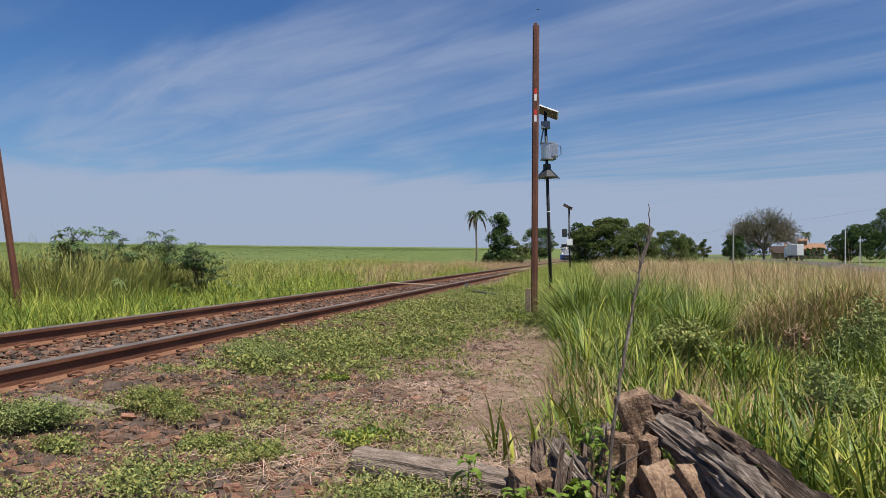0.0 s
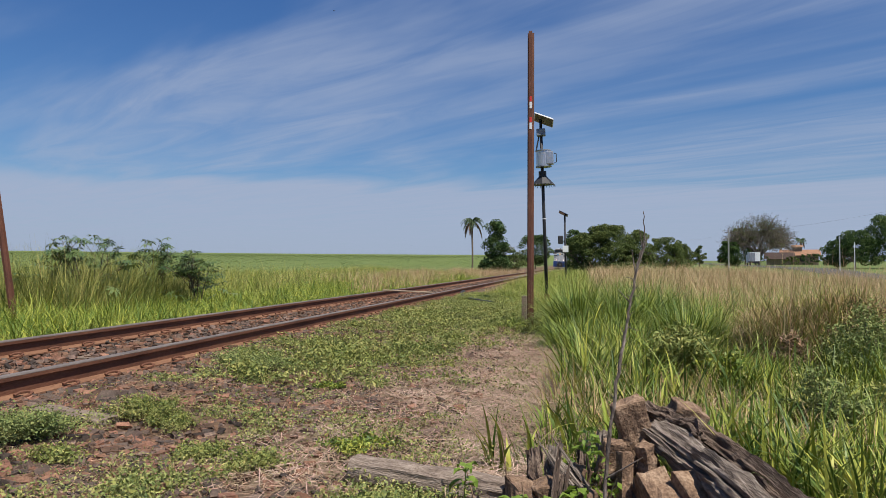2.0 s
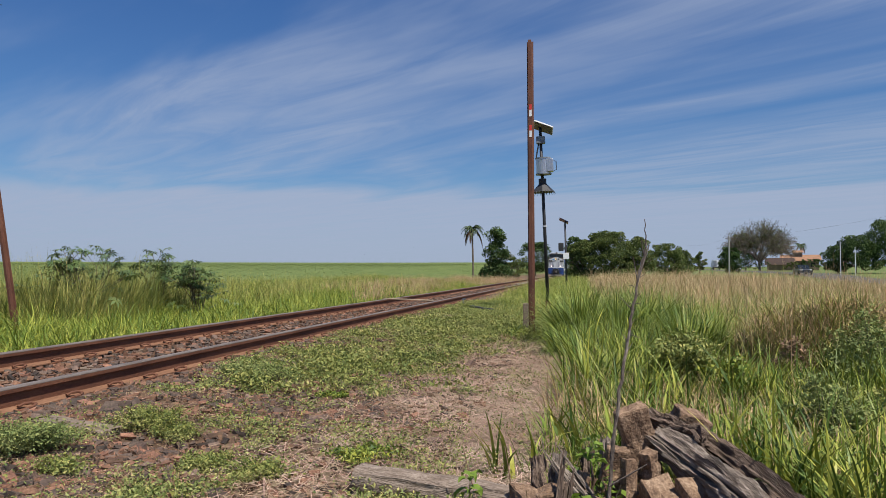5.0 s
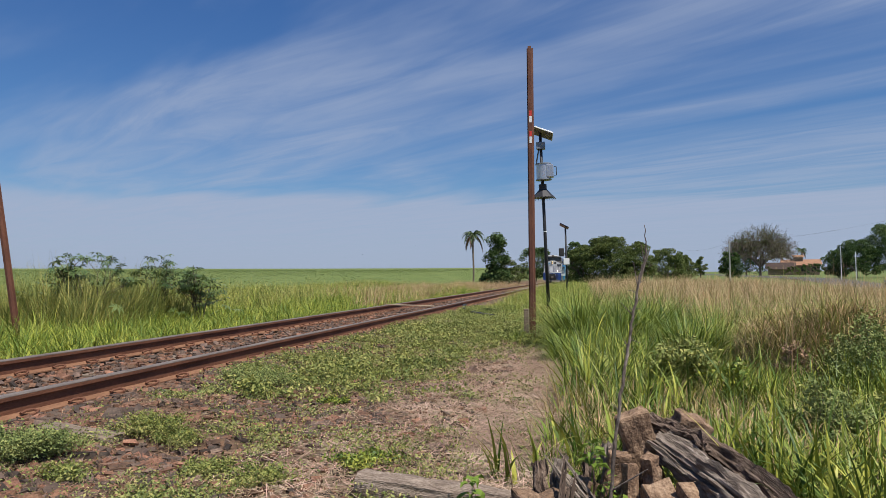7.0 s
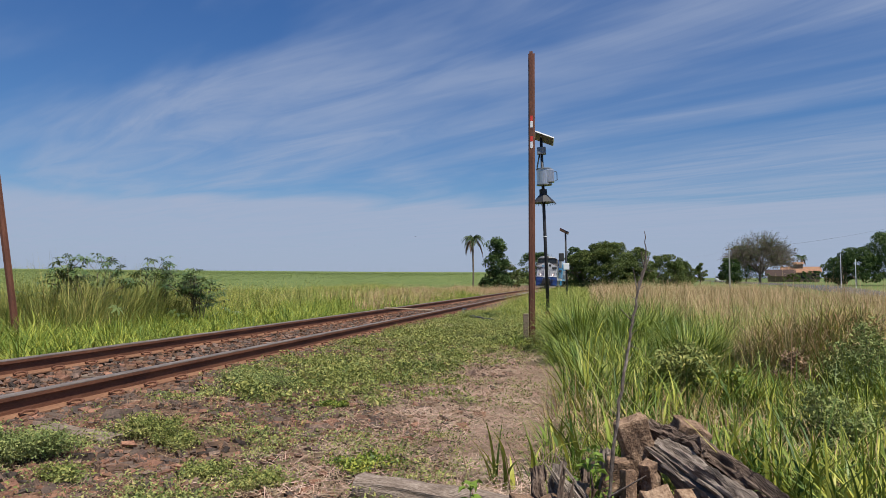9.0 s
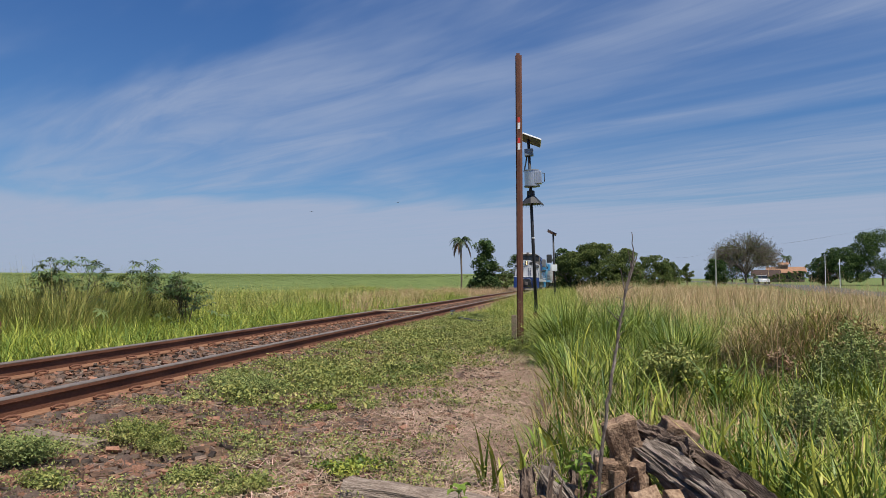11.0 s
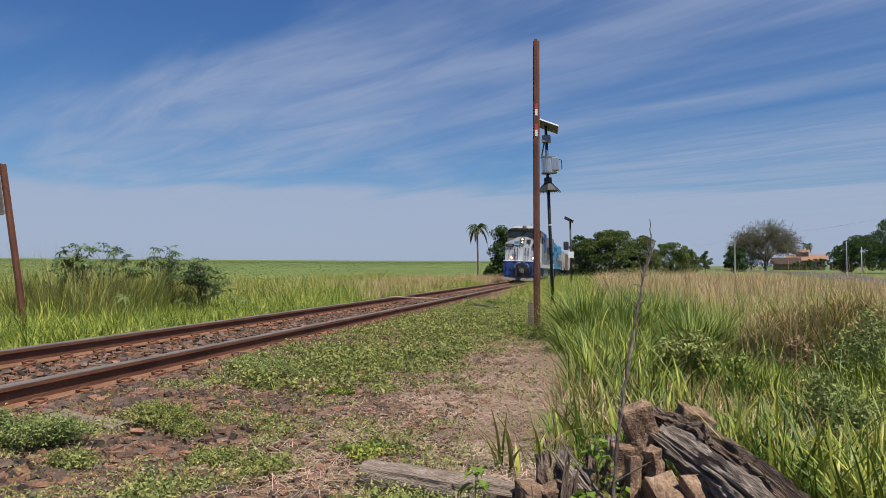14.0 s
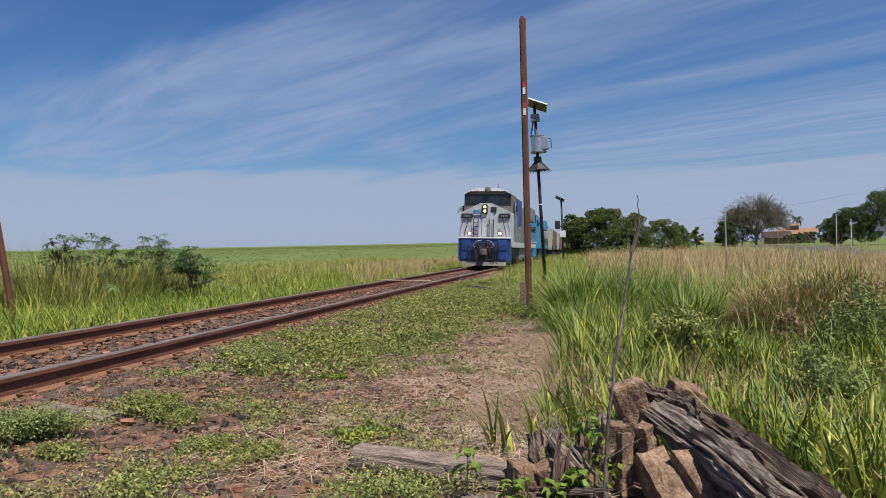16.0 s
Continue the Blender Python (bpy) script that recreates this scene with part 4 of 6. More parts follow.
    # weeds and grass round the foot of the tall post
    m = 420
    qx, qy = 4.5 + rn.normal(0, 0.3, m), 13.0 + rn.normal(0, 0.25, m)
    blades("post_foot_grass", qx, qy, rn.uniform(0.1, 0.34, m), rn.uniform(0.008, 0.016, m), GRASS, "short green grass round the foot of a post", "grass", 82, 0.5, 4)
    # tall arching pale stalks
    m = 420
    px, py = 13.0 - 5.5 * rn.uniform(0, 1, m) ** 1.4, rn.uniform(8.5, 14.5, m)
    blades("arching_stalks", px, py, rn.uniform(1.0, 1.9, m), rn.uniform(0.006, 0.013, m), DRY, "tall arching pale dry stalks", "grass", 80, 0.32, 7)
    # fine grass between the straw path and the wood heap
    x, y = tufts(75, 12, 5.25, 6.0, 4.0, 5.6, None, 0.06)
    blades("fine_grass", x, y, U(0.12, 0.4, len(x)), U(0.005, 0.011, len(x)), DEEPGRASS, "fine green grass behind a wood heap", "grass", 83, 0.5, 5, per=12)
    # single broad-leaved shoots beside the wood heap
    for cx, cy, h, m, sd in ((5.02, 4.35, 0.42, 7, 96), (5.25, 4.5, 0.36, 6, 97), (5.10, 4.2, 0.34, 4, 98), (5.5, 4.7, 0.45, 10, 99), (5.75, 4.6, 0.5, 12, 100), (5.35, 5.2, 0.35, 8, 101)):
        rn = np.random.default_rng(sd)
        blades("grass_shoot", cx + rn.normal(0, 0.03, m), cy + rn.normal(0, 0.03, m), h * 1.15 * rn.uniform(0.6, 1.1, m), rn.uniform(0.024, 0.042, m), LUSH, "broad-leaved green grass shoot", "grass", sd, 0.36, 7)


make_vegetation()


# ---- trees ----
def grow(bm, a, d, length, r, depth, rg, tips, up=0.25, fork=3, bend=0.5, shrink=0.68):
    b = a + d * length
    rod(bm, a, b, r, r * 0.7, 6 if depth > 1 else 4)
    if depth == 0:
        tips.append(b)
        return
    for _ in range(fork):
        q = Vector((rg.uniform(-1, 1), rg.uniform(-1, 1), rg.uniform(-0.6, 1) + up))
        grow(bm, b, (d + q.normalized() * bend * rg.uniform(0.7, 1.4)).normalized(), length * shrink * rg.uniform(0.75, 1.2), r * 0.62, depth - 1, rg, tips, up, fork, bend, shrink)


def clump_points(centres, radii, n, rg, squash=0.66):
    """Points near the shells of many overlapping clumps."""
    k = rg.integers(0, len(centres), n)
    v = rg.normal(0, 1, (n, 3))
    v /= np.linalg.norm(v, axis=1, keepdims=True)
    rr = rg.uniform(0.45, 1.05, n) ** 0.6
    return centres[k] + v * (radii[k] * rr)[:, None] * np.array([1, 1, squash])


def tree(x, y, height, width, crown_low, mat, n, size, seed, label, name="tree", clumps=80, trunk=0.16, depthw=0.8, profile=None, group="", clump=0.11):
    """A tree: trunk and limbs under a crown of leaf clumps. crown_low: where the crown begins, as a share of the height."""
    g = float(gz(x, y))
    ob = thing(name, label, "tree", pose(x, y, g), group)
    rg, rn = random.Random(seed), np.random.default_rng(seed)
    bm, tips = bmesh.new(), []
    rod(bm, (0, 0, -0.2), (0, 0, height * max(0.18, crown_low)), trunk, trunk * 0.75, 8)
    for _ in range(5):
        d = Vector((rg.uniform(-1, 1) * width / height, rg.uniform(-1, 1) * width / height, 0.9)).normalized()
        grow(bm, Vector((0, 0, height * max(0.15, crown_low * 0.9))), d, height * 0.22, trunk * 0.55, 2, rg, tips)
    part("trunk", bm, BARK, ob)
    t = rn.uniform(0, 1, clumps)
    pr = profile(t) if profile else np.sqrt(np.clip(1 - np.clip((t - 0.45) / 0.58, -1, 1) ** 2 * 0.8, 0.05, 1))
    a, q = rn.uniform(0, 6.28, clumps), rn.uniform(0, 1, clumps) ** 0.35
    R = rn.uniform(0.7, 1.4, clumps) * clump * min(width, height)
    zc = height * crown_low + R * 0.6 + (height * (1 - crown_low) - 1.3 * R) * t
    cw = np.maximum(width / 2 * pr - R * 0.8, 0.05)
    C = np.stack([np.cos(a) * q * cw, np.sin(a) * q * cw * depthw, zc], -1)
    n = int(n * 1.15)
    leaves("crown", clump_points(C, R, n, rn), rn.uniform(0.6, 1.3, n) * size * 0.86, mat, "", "", seed + 1, 0.35, parent=ob, long=1.4)
    return ob


def bare_tree(x, y, height, width, seed):
    """A wide dome of long thin branches that fan out of a short trunk, ending in a haze of twigs."""
    ob = thing("bare_tree", "wide leafless tree with a haze of thin grey-brown twigs", "tree", pose(x, y, float(gz(x, y))))
    rg, rn = random.Random(seed), np.random.default_rng(seed)
    part("trunk", rod(bmesh.new(), (0, 0, -0.3), (0, 0, height * 0.2), 0.3, 0.24, 8), TWIG, ob)
    bm, P, D, forks = bmesh.new(), [], [], []
    for k in range(16):
        a, e = k * 2.4 + rg.uniform(-0.3, 0.3), rg.uniform(0.1, 0.42)
        f = Vector((math.cos(a) * width * e * 0.62, math.sin(a) * width * e * 0.62, height * (0.58 - 0.5 * e) + rg.uniform(-0.05, 0.08) * height))
        mid = Vector((f.x * 0.45, f.y * 0.45, height * 0.17 + (f.z - height * 0.17) * 0.6))
        rod(bm, (0, 0, height * 0.15), mid, 0.16, 0.12, 5)
        rod(bm, mid, f, 0.12, 0.08, 5)
        forks.append(f)
    for k in range(760):
        a, e = rg.uniform(0, 6.28), math.asin(rg.uniform(-0.2, 1.0))
        q = rg.uniform(0.72, 0.97)
        end = Vector((math.cos(a) * math.cos(e) * width / 2 * q, math.sin(a) * math.cos(e) * width / 2 * q, height * (0.36 + 0.64 * math.sin(e) * q)))
        root = min(forks, key=lambda f: (f - end).length + rg.uniform(0, 0.15) * width)
        last, n = root, 6
        for i in range(1, n + 1):
            t = i / n
            p = root.lerp(end, t) + Vector((0, 0, 0.12 * (end - root).length * t * (1 - t))) + Vector((rg.gauss(0, 1), rg.gauss(0, 1), rg.gauss(0, 1))) * 0.26 * t
            rod(bm, last, p, 0.055 * (1.05 - t) + 0.012, 0.055 * (1.05 - t - 1 / n) + 0.012, 3)
            if t > 0.3:
                for _ in range(7):
                    P.append(last.lerp(p, rg.random()))
                    D.append(p - last)
            last = p
    part("branch", bm, TWIG, ob)
    P, D = np.array(P), np.array(D)
    d = D / np.linalg.norm(D, axis=1, keepdims=True) + rn.normal(0, 0.7, P.shape)
    d = d / np.linalg.norm(d, axis=1, keepdims=True) * rn.uniform(0.35, 1.0, len(P))[:, None]
    s = np.cross(d, rn.normal(0, 1, P.shape))
    s = s / np.linalg.norm(s, axis=1, keepdims=True) * 0.017
    V = np.stack([P - s, P + s, P + d], 1).reshape(-1, 3)
    me = mesh_np("twigs", V, np.arange(len(V)).reshape(-1, 3))
    me.materials.append(TWIG)
    tw = new("twig_haze", me)
    tw.parent = ob
    tagged(tw, kind="stuff")
    k = rn.uniform(0, 1, len(P)) < np.where(np.hypot(P[:, 0], P[:, 1]) < width * 0.33, 0.6, 0.15)
    leaves("leaves", (P + d * 0.6)[k], rn.uniform(0.08, 0.16, k.sum()), FOLIAGE, "sparse small leaves", "", seed, 0.3, parent=ob)
    return ob


def palm(x, y, height, seed):
    ob = thing("palm_tree", "slender palm with green fronds and hanging dead fronds", "tree", pose(x, y, float(gz(x, y))))
    rg = random.Random(seed)
    bm = bmesh.new()
    last = Vector((0, 0, -0.2))
    for k in range(1, 7):
        p = Vector((0.05 * math.sin(k), 0.0, height * 0.86 * k / 6))
        rod(bm, last, p, 0.15, 0.14, 8)
        last = p
    part("trunk", bm, BARK, ob)

    def frond(a, rise, length, mat, label, sag):
        V, F, mid = [], [], []
        n = 26
        d = Vector((math.cos(a), math.sin(a), 0))
        for i in range(n):
            t = i / (n - 1)
            c = last + d * length * (t * (1 - 0.2 * t * sag)) + Vector((0, 0, length * (rise * t - sag * t * t)))
            V.append(c)
            for sg in (-1, 1):
                side = Vector((-d.y, d.x, 0)) * sg
                ln = length * 0.27 * math.sin(math.pi * min(0.97, t * 0.85 + 0.12))
                tip = c + side * ln * 0.75 + d * ln * 0.35 - Vector((0, 0, ln * rg.uniform(0.35, 0.75)))
                mid.append((i, tip))
        for i, tip in mid:
            if i < n - 1:
                V.append(tip)
                F.append((i, i + 1, len(V) - 1))
        me = mesh_np("frond", np.array(V), np.array(F))
        me.materials.append(mat)
        f = new("frond", me)
        f.parent = ob
        tagged(f, label)
    for k in range(22):
        frond(k * 2.4, rg.uniform(0.25, 0.95), height * rg.uniform(0.22, 0.28), PALE, "", rg.uniform(0.8, 1.1))
    for k in range(16):
        frond(k * 2.1 + 0.4, rg.uniform(-0.5, -0.2), height * rg.uniform(0.17, 0.23), DEADFROND, "brown dead frond", rg.uniform(0.8, 1.1))
    return ob


def castor(x, y, height, width, seed, sparse=1.0):
    """A castor bush: forking stems with star-shaped leaves at their ends."""
    ob = thing("castor_bush", "dark green castor bush with lobed leaves in grass", "bush", pose(x, y, float(gz(x, y))), "castor bushes in the verge")
    rg, rn = random.Random(seed), np.random.default_rng(seed)
    bm, tips = bmesh.new(), []
    for k in range(7 if sparse > 0.5 else 5):
        a = rg.uniform(0, 6.28)
        d = Vector((math.cos(a) * width / height * 0.45, math.sin(a) * width / height * 0.3, 1)).normalized()
        grow(bm, Vector((rg.uniform(-0.2, 0.2) * width, rg.uniform(-0.1, 0.1) * width, -0.1)), d, height * rg.uniform(0.38, 0.52), 0.018, 2, rg, tips, 0.15, 3, 0.8, 0.6)
    part("stem", bm, BARK, ob)
    V, F = [], []
    pts = [(t, rg.uniform(0.13, 0.23)) for t in tips for _ in range(2)]
    pts += [(Vector((rg.gauss(0, width * 0.36), rg.gauss(0, width * 0.25), rg.uniform(0.2, 0.6) * height)), rg.uniform(0.14, 0.26)) for _ in range(int(34 * sparse))]
    for c, s in pts:
        c = c + Vector((rg.uniform(-0.12, 0.12), rg.uniform(-0.12, 0.12), rg.uniform(-0.1, 0.06)))
        m = Matrix.Translation(c) @ Euler((rg.gauss(0, 0.3), rg.gauss(0, 0.3), rg.uniform(0, 6.28))).to_matrix().to_4x4()
        k = len(V)
        lobes = 7
        V.append(m @ Vector((0, 0, 0)))
        for i in range(lobes):
            b = (i - 3) * 0.78
            ln = s * (1 - 0.07 * abs(i - 3))
            V.append(m @ Vector((math.cos(b - 0.26) * ln * 0.56, math.sin(b - 0.26) * ln * 0.56, 0.01)))
            V.append(m @ Vector((math.cos(b) * ln, math.sin(b) * ln, -0.25 * ln)))
            V.append(m @ Vector((math.cos(b + 0.26) * ln * 0.56, math.sin(b + 0.26) * ln * 0.56, 0.01)))
            F.append((k, k + 1 + 3 * i, k + 2 + 3 * i, k + 3 + 3 * i))
    me = mesh_np("foliage", np.array(V), np.array(F))
    me.materials.append(CASTOR)
    f = new("foliage", me)
    f.parent = ob
    return ob


def make_trees():
    palm(-12.1, 108.6, 9.4, 5)
    tiers = lambda t: (0.55 + 0.45 * np.abs(np.sin(t * 8 + 0.6))) * (1 - 0.42 * t)
    dome = lambda t: np.sqrt(np.clip(1 - t ** 3 * 0.85, 0.05, 1))
    tree(-5.3, 84.6, 7.0, 5.0, 0.02, DARKLEAF, 9000, 0.17, 11, "narrow dark green tree in ragged tiers beside the track", clumps=70, trunk=0.12, profile=tiers, clump=0.13)
    tree(-7.2, 184, 9.6, 10.5, 0.08, DARKLEAF, 9000, 0.26, 12, "dark rounded tree beyond the track", clumps=80)
    tree(-7.6, 130, 4.6, 7.0, 0.0, FOLIAGE, 6000, 0.2, 17, "low olive green shrub beside the track", clumps=60)
    tree(8.6, 92.5, 6.6, 9.4, 0.0, FOLIAGE, 42000, 0.13, 13, "broad dense green tree with a flat crown", clumps=170, trunk=0.2, profile=dome, clump=0.10)
    tree(5.2, 93.0, 5.5, 5.2, 0.0, FOLIAGE, 17000, 0.13, 14, "dense green shrubby tree", clumps=80, profile=dome)
    tree(12.5, 93.5, 5.8, 5.4, 0.0, FOLIAGE, 17000, 0.13, 15, "dense green tree with a domed crown", clumps=80, profile=dome)
    tree(4.0, 106, 6.6, 3.6, 0.25, DARKLEAF, 4000, 0.2, 16, "small dark tree behind a thicket", clumps=40)
    tree(17.2, 104, 5.2, 7.4, 0.06, FOLIAGE, 14000, 0.14, 18, "spreading green tree beyond dry grass", clumps=120, profile=dome)
    tree(19.7, 108, 4.3, 5.4, 0.08, FOLIAGE, 11000, 0.14, 19, "spreading green tree beyond dry grass", clumps=100, profile=dome)
    tree(29.3, 150, 4.6, 3.2, 0.15, FOLIAGE, 2600, 0.24, 20, "small distant green tree", clumps=30)
    tree(26.8, 108, 4.5, 4.2, 0.12, DARKLEAF, 9000, 0.15, 21, "dark tree beside a bare tree", clumps=50)
    bare_tree(46.6, 174, 12.8, 19.0, 22)
    tree(44.6, 179, 9.6, 12.0, 0.02, DARKLEAF, 6500, 0.24, 27, "dark olive tree growing through a bare tree", clumps=70, profile=dome)
    tree(47.5, 118, 6.2, 9.0, 0.06, DARKLEAF, 19000, 0.16, 23, "large dark green tree beyond the road", clumps=90, profile=dome)
    tree(54.0, 119, 9.4, 12.0, 0.06, DARKLEAF, 26000, 0.16, 24, "large dark green tree beyond the road", clumps=110, profile=dome)
    tree(46.6, 123, 4.8, 5.5, 0.04, DARKLEAF, 9000, 0.16, 25, "dark green tree beyond the road", clumps=50)
    tree(61.6, 186, 3.0, 9.0, 0.0, DARKLEAF, 3000, 0.2, 28, "low dark hedge before a farm building", clumps=40, profile=dome, trunk=0.08)
    tree(56.6, 185, 2.3, 6.0, 0.0, FOLIAGE, 2200, 0.2, 29, "low green shrub before a farm building", clumps=30, profile=dome, trunk=0.06)
    palm(65.5, 208, 8.2, 9)
    castor(-6.1, 13.8, 2.1, 2.3, 31, 1.4)
    castor(-5.6, 16.1, 1.95, 1.7, 32, 0.3)
    castor(-4.4, 16.2, 1.75, 1.1, 33, 0.9)


make_trees()


# ---- posts ----
def i_post(name, x, y, z0, z1, turn, lean, label, w=0.125):
    """An old rail set upright as a post."""
    ob = thing(name, label, "post", pose(x, y, z0) @ pose(0, 0, 0, lean[0], lean[1], 0) @ pose(0, 0, 0, 0, 0, turn))
    k = w / 0.132
    out = [(-0.066, 0), (0.066, 0), (0.066, 0.011), (0.012, 0.028), (0.009, 0.112), (0.034, 0.122), (0.034, 0.155), (-0.034, 0.155), (-0.034, 0.122), (-0.009, 0.112), (-0.012, 0.028), (-0.066, 0.011)]
    part("shaft", prism([(u * k, (v - 0.078) * k) for u, v in out], "z", -0.4, z1 - z0), POSTRUST, ob)
    return ob


def make_posts():
    g = float(gz(4.57, 13.05))
    p = i_post("rail_post", 4.57, 13.05, g, 5.39, 180, (0, 0), "tall rust-brown post made of an old rail")
    for z, m in ((4.03, REDP), (3.90, WHITEP), (3.63, REDP), (3.50, WHITEP)):
        part("painted_band", box(-0.034, 0.014, 0.0733, 0.0765, z - g, z + (0.10 if m is REDP else 0.125) - g), m, p, "red painted band" if m is REDP else "white painted band")
    k = thing("short_stake", "short grey weathered stake beside a tall post", "stake", pose(4.43, 13.4, float(gz(4.43, 13.4))))
    part("shaft", box(-0.05, 0.05, -0.05, 0.05, -0.3, 0.6, 0.012), SLEEPERWOOD, k)
    # leaning sign post on the far side
    s = i_post("sign_post", -4.815, 10.82, -0.35, 3.0, 180, (0, -10.6), "leaning rust-brown sign post in verge grass", 0.09)
    sg = part("sign_board", box(0.0, 0.74, 0.08, 0.105, 2.36, 3.15, 0.008), LOCOBROWN, s, "weathered dark sign board seen from behind")
    part("sign_border", rods([(0.68, 0.11, 2.36), (0.10, 0.11, 2.36), (0.10, 0.11, 3.08), (0.68, 0.11, 3.08), (0.68, 0.11, 2.36)], 0.007, 4), PLASTER, sg, "pale worn border line")
    # signal pole with cabinet
    q = thing("equipment_pole", "slim dark steel pole with solar panel, cabinet and anti-climb cone", "pole", pose(4.465, 21.2, float(gz(4.465, 21.2))) @ pose(0, 0, 0, 0, -2.15, 0))
    PANEL = pose(0.10, 0, 5.64, -14, 24, 0)
    part("shaft", rod(bmesh.new(), (0, 0, -0.3), (0, 0, 5.7), 0.055, 0.045, 12), STEELDARK, q, smooth=True)
    pan = part("solar_panel", box(-0.31, 0.31, -0.29, 0.29, -0.02, 0.02, 0.005, PANEL), WHITEP, q, "white-framed solar panel")
    part("cells", box(-0.29, 0.29, -0.27, 0.27, 0.021, 0.026, 0, PANEL), SOLAR, pan, "dark solar cells")
    part("panel_back", box(-0.29, 0.29, -0.27, 0.27, -0.027, -0.021, 0, PANEL), LOCOBROWN, pan, "dull brown panel back")
    part("junction_box", box(-0.135, 0.135, -0.12, 0.12, 5.14, 5.36, 0.02), GREYBOX, q, "grey junction box")
    bm = bmesh.new()
    rod(bm, (-0.06, -0.05, 5.15), (-0.15, -0.05, 4.75), 0.022, 0.022, 6)
    rod(bm, (-0.15, -0.05, 4.75), (-0.15, -0.05, 4.45), 0.022, 0.022, 6)
    part("cable", bm, BLACKP, q)
    cab = part("cabinet", rod(bmesh.new(), (0.05, -0.05, 4.19), (0.05, -0.05, 4.65), 0.225, 0.225, 24), GALV, q, "brushed aluminium equipment cabinet")
    part("cabinet_door", box(0.14, 0.36, -0.26, -0.02, 4.22, 4.62, 0.02), GALV, cab)
    part("handle", rods([(0.38, -0.2, 4.55), (0.45, -0.2, 4.53), (0.45, -0.2, 4.27), (0.38, -0.2, 4.25)], 0.014, 6), BLACKP, cab, "dark bar handle")
    for z in (4.16, 4.65):
        part("rim", rod(bmesh.new(), (0.05, -0.05, z), (0.05, -0.05, z + 0.03), 0.245, 0.245, 24), GREYBOX, cab)
    part("collar", rod(bmesh.new(), (0, 0, 3.87), (0, 0, 4.04), 0.12, 0.12, 8), STEELDARK, q)
    cone = part("anti_climb_cone", rod(bmesh.new(), (0, 0, 3.62), (0, 0, 3.88), 0.36, 0.12, 8), STEELDARK, q, "black spiked anti-climb cone")
    bm = bmesh.new()
    for k in range(24):
        a = k * math.pi / 12
        rod(bm, (0.34 * math.cos(a), 0.34 * math.sin(a), 3.63), (0.39 * math.cos(a), 0.39 * math.sin(a), 3.56), 0.012, 0.004, 4)
    tagged(part("spikes", bm, STEELDARK, cone), kind="stuff")
    part("band", rod(bmesh.new(), (0, 0, 2.55), (0, 0, 2.58), 0.062, 0.062, 12), WHITEP, q, "pale strap")
    part("base_block", box(-0.09, 0.09, -0.09, 0.09, -0.1, 0.25, 0.01), POSTRUST, q)
    # second smaller pole further along
    q = thing("equipment_pole", "distant dark pole with small solar panel, lamp and white box", "pole", pose(4.42, 45.6, float(gz(4.42, 45.6))) @ pose(0, 0, 0, 0, -1.0, 0))
    part("shaft", rod(bmesh.new(), (0, 0, -0.3), (0, 0, 4.4), 0.07, 0.06, 10), STEELDARK, q, smooth=True)
    part("solar_panel", box(-0.32, 0.32, -0.3, 0.3, -0.02, 0.02, 0.005, pose(-0.08, 0, 4.5, -12, 28, 0)), SOLAR, q, "small dark solar panel")
    part("signal_head", box(-0.47, -0.13, -0.15, 0.15, 2.5, 3.05, 0.06), BLACKP, q, "black signal head")
    part("box", box(-0.17, 0.2, -0.25, -0.06, 1.95, 2.37, 0.02), WHITEP, q, "white equipment box")


make_posts()


# ---- train ----
def wheelset(parent, y, r=0.5):
    ob = new("wheelset")
    ob.parent = parent
    ob.matrix_basis = pose(0, y, r)
    ob.empty_display_size = 0.1
    for s in (-1, 1):
        part("wheel", rod(bmesh.new(), (s * 0.77, 0, 0), (s * 0.91, 0, 0), r, r - 0.01, 20), STEELDARK, ob)
    part("axle", rod(bmesh.new(), (-0.77, 0, 0), (0.77, 0, 0), 0.09, 0.09, 8), STEELDARK, ob)
    return ob


WHEELS = []


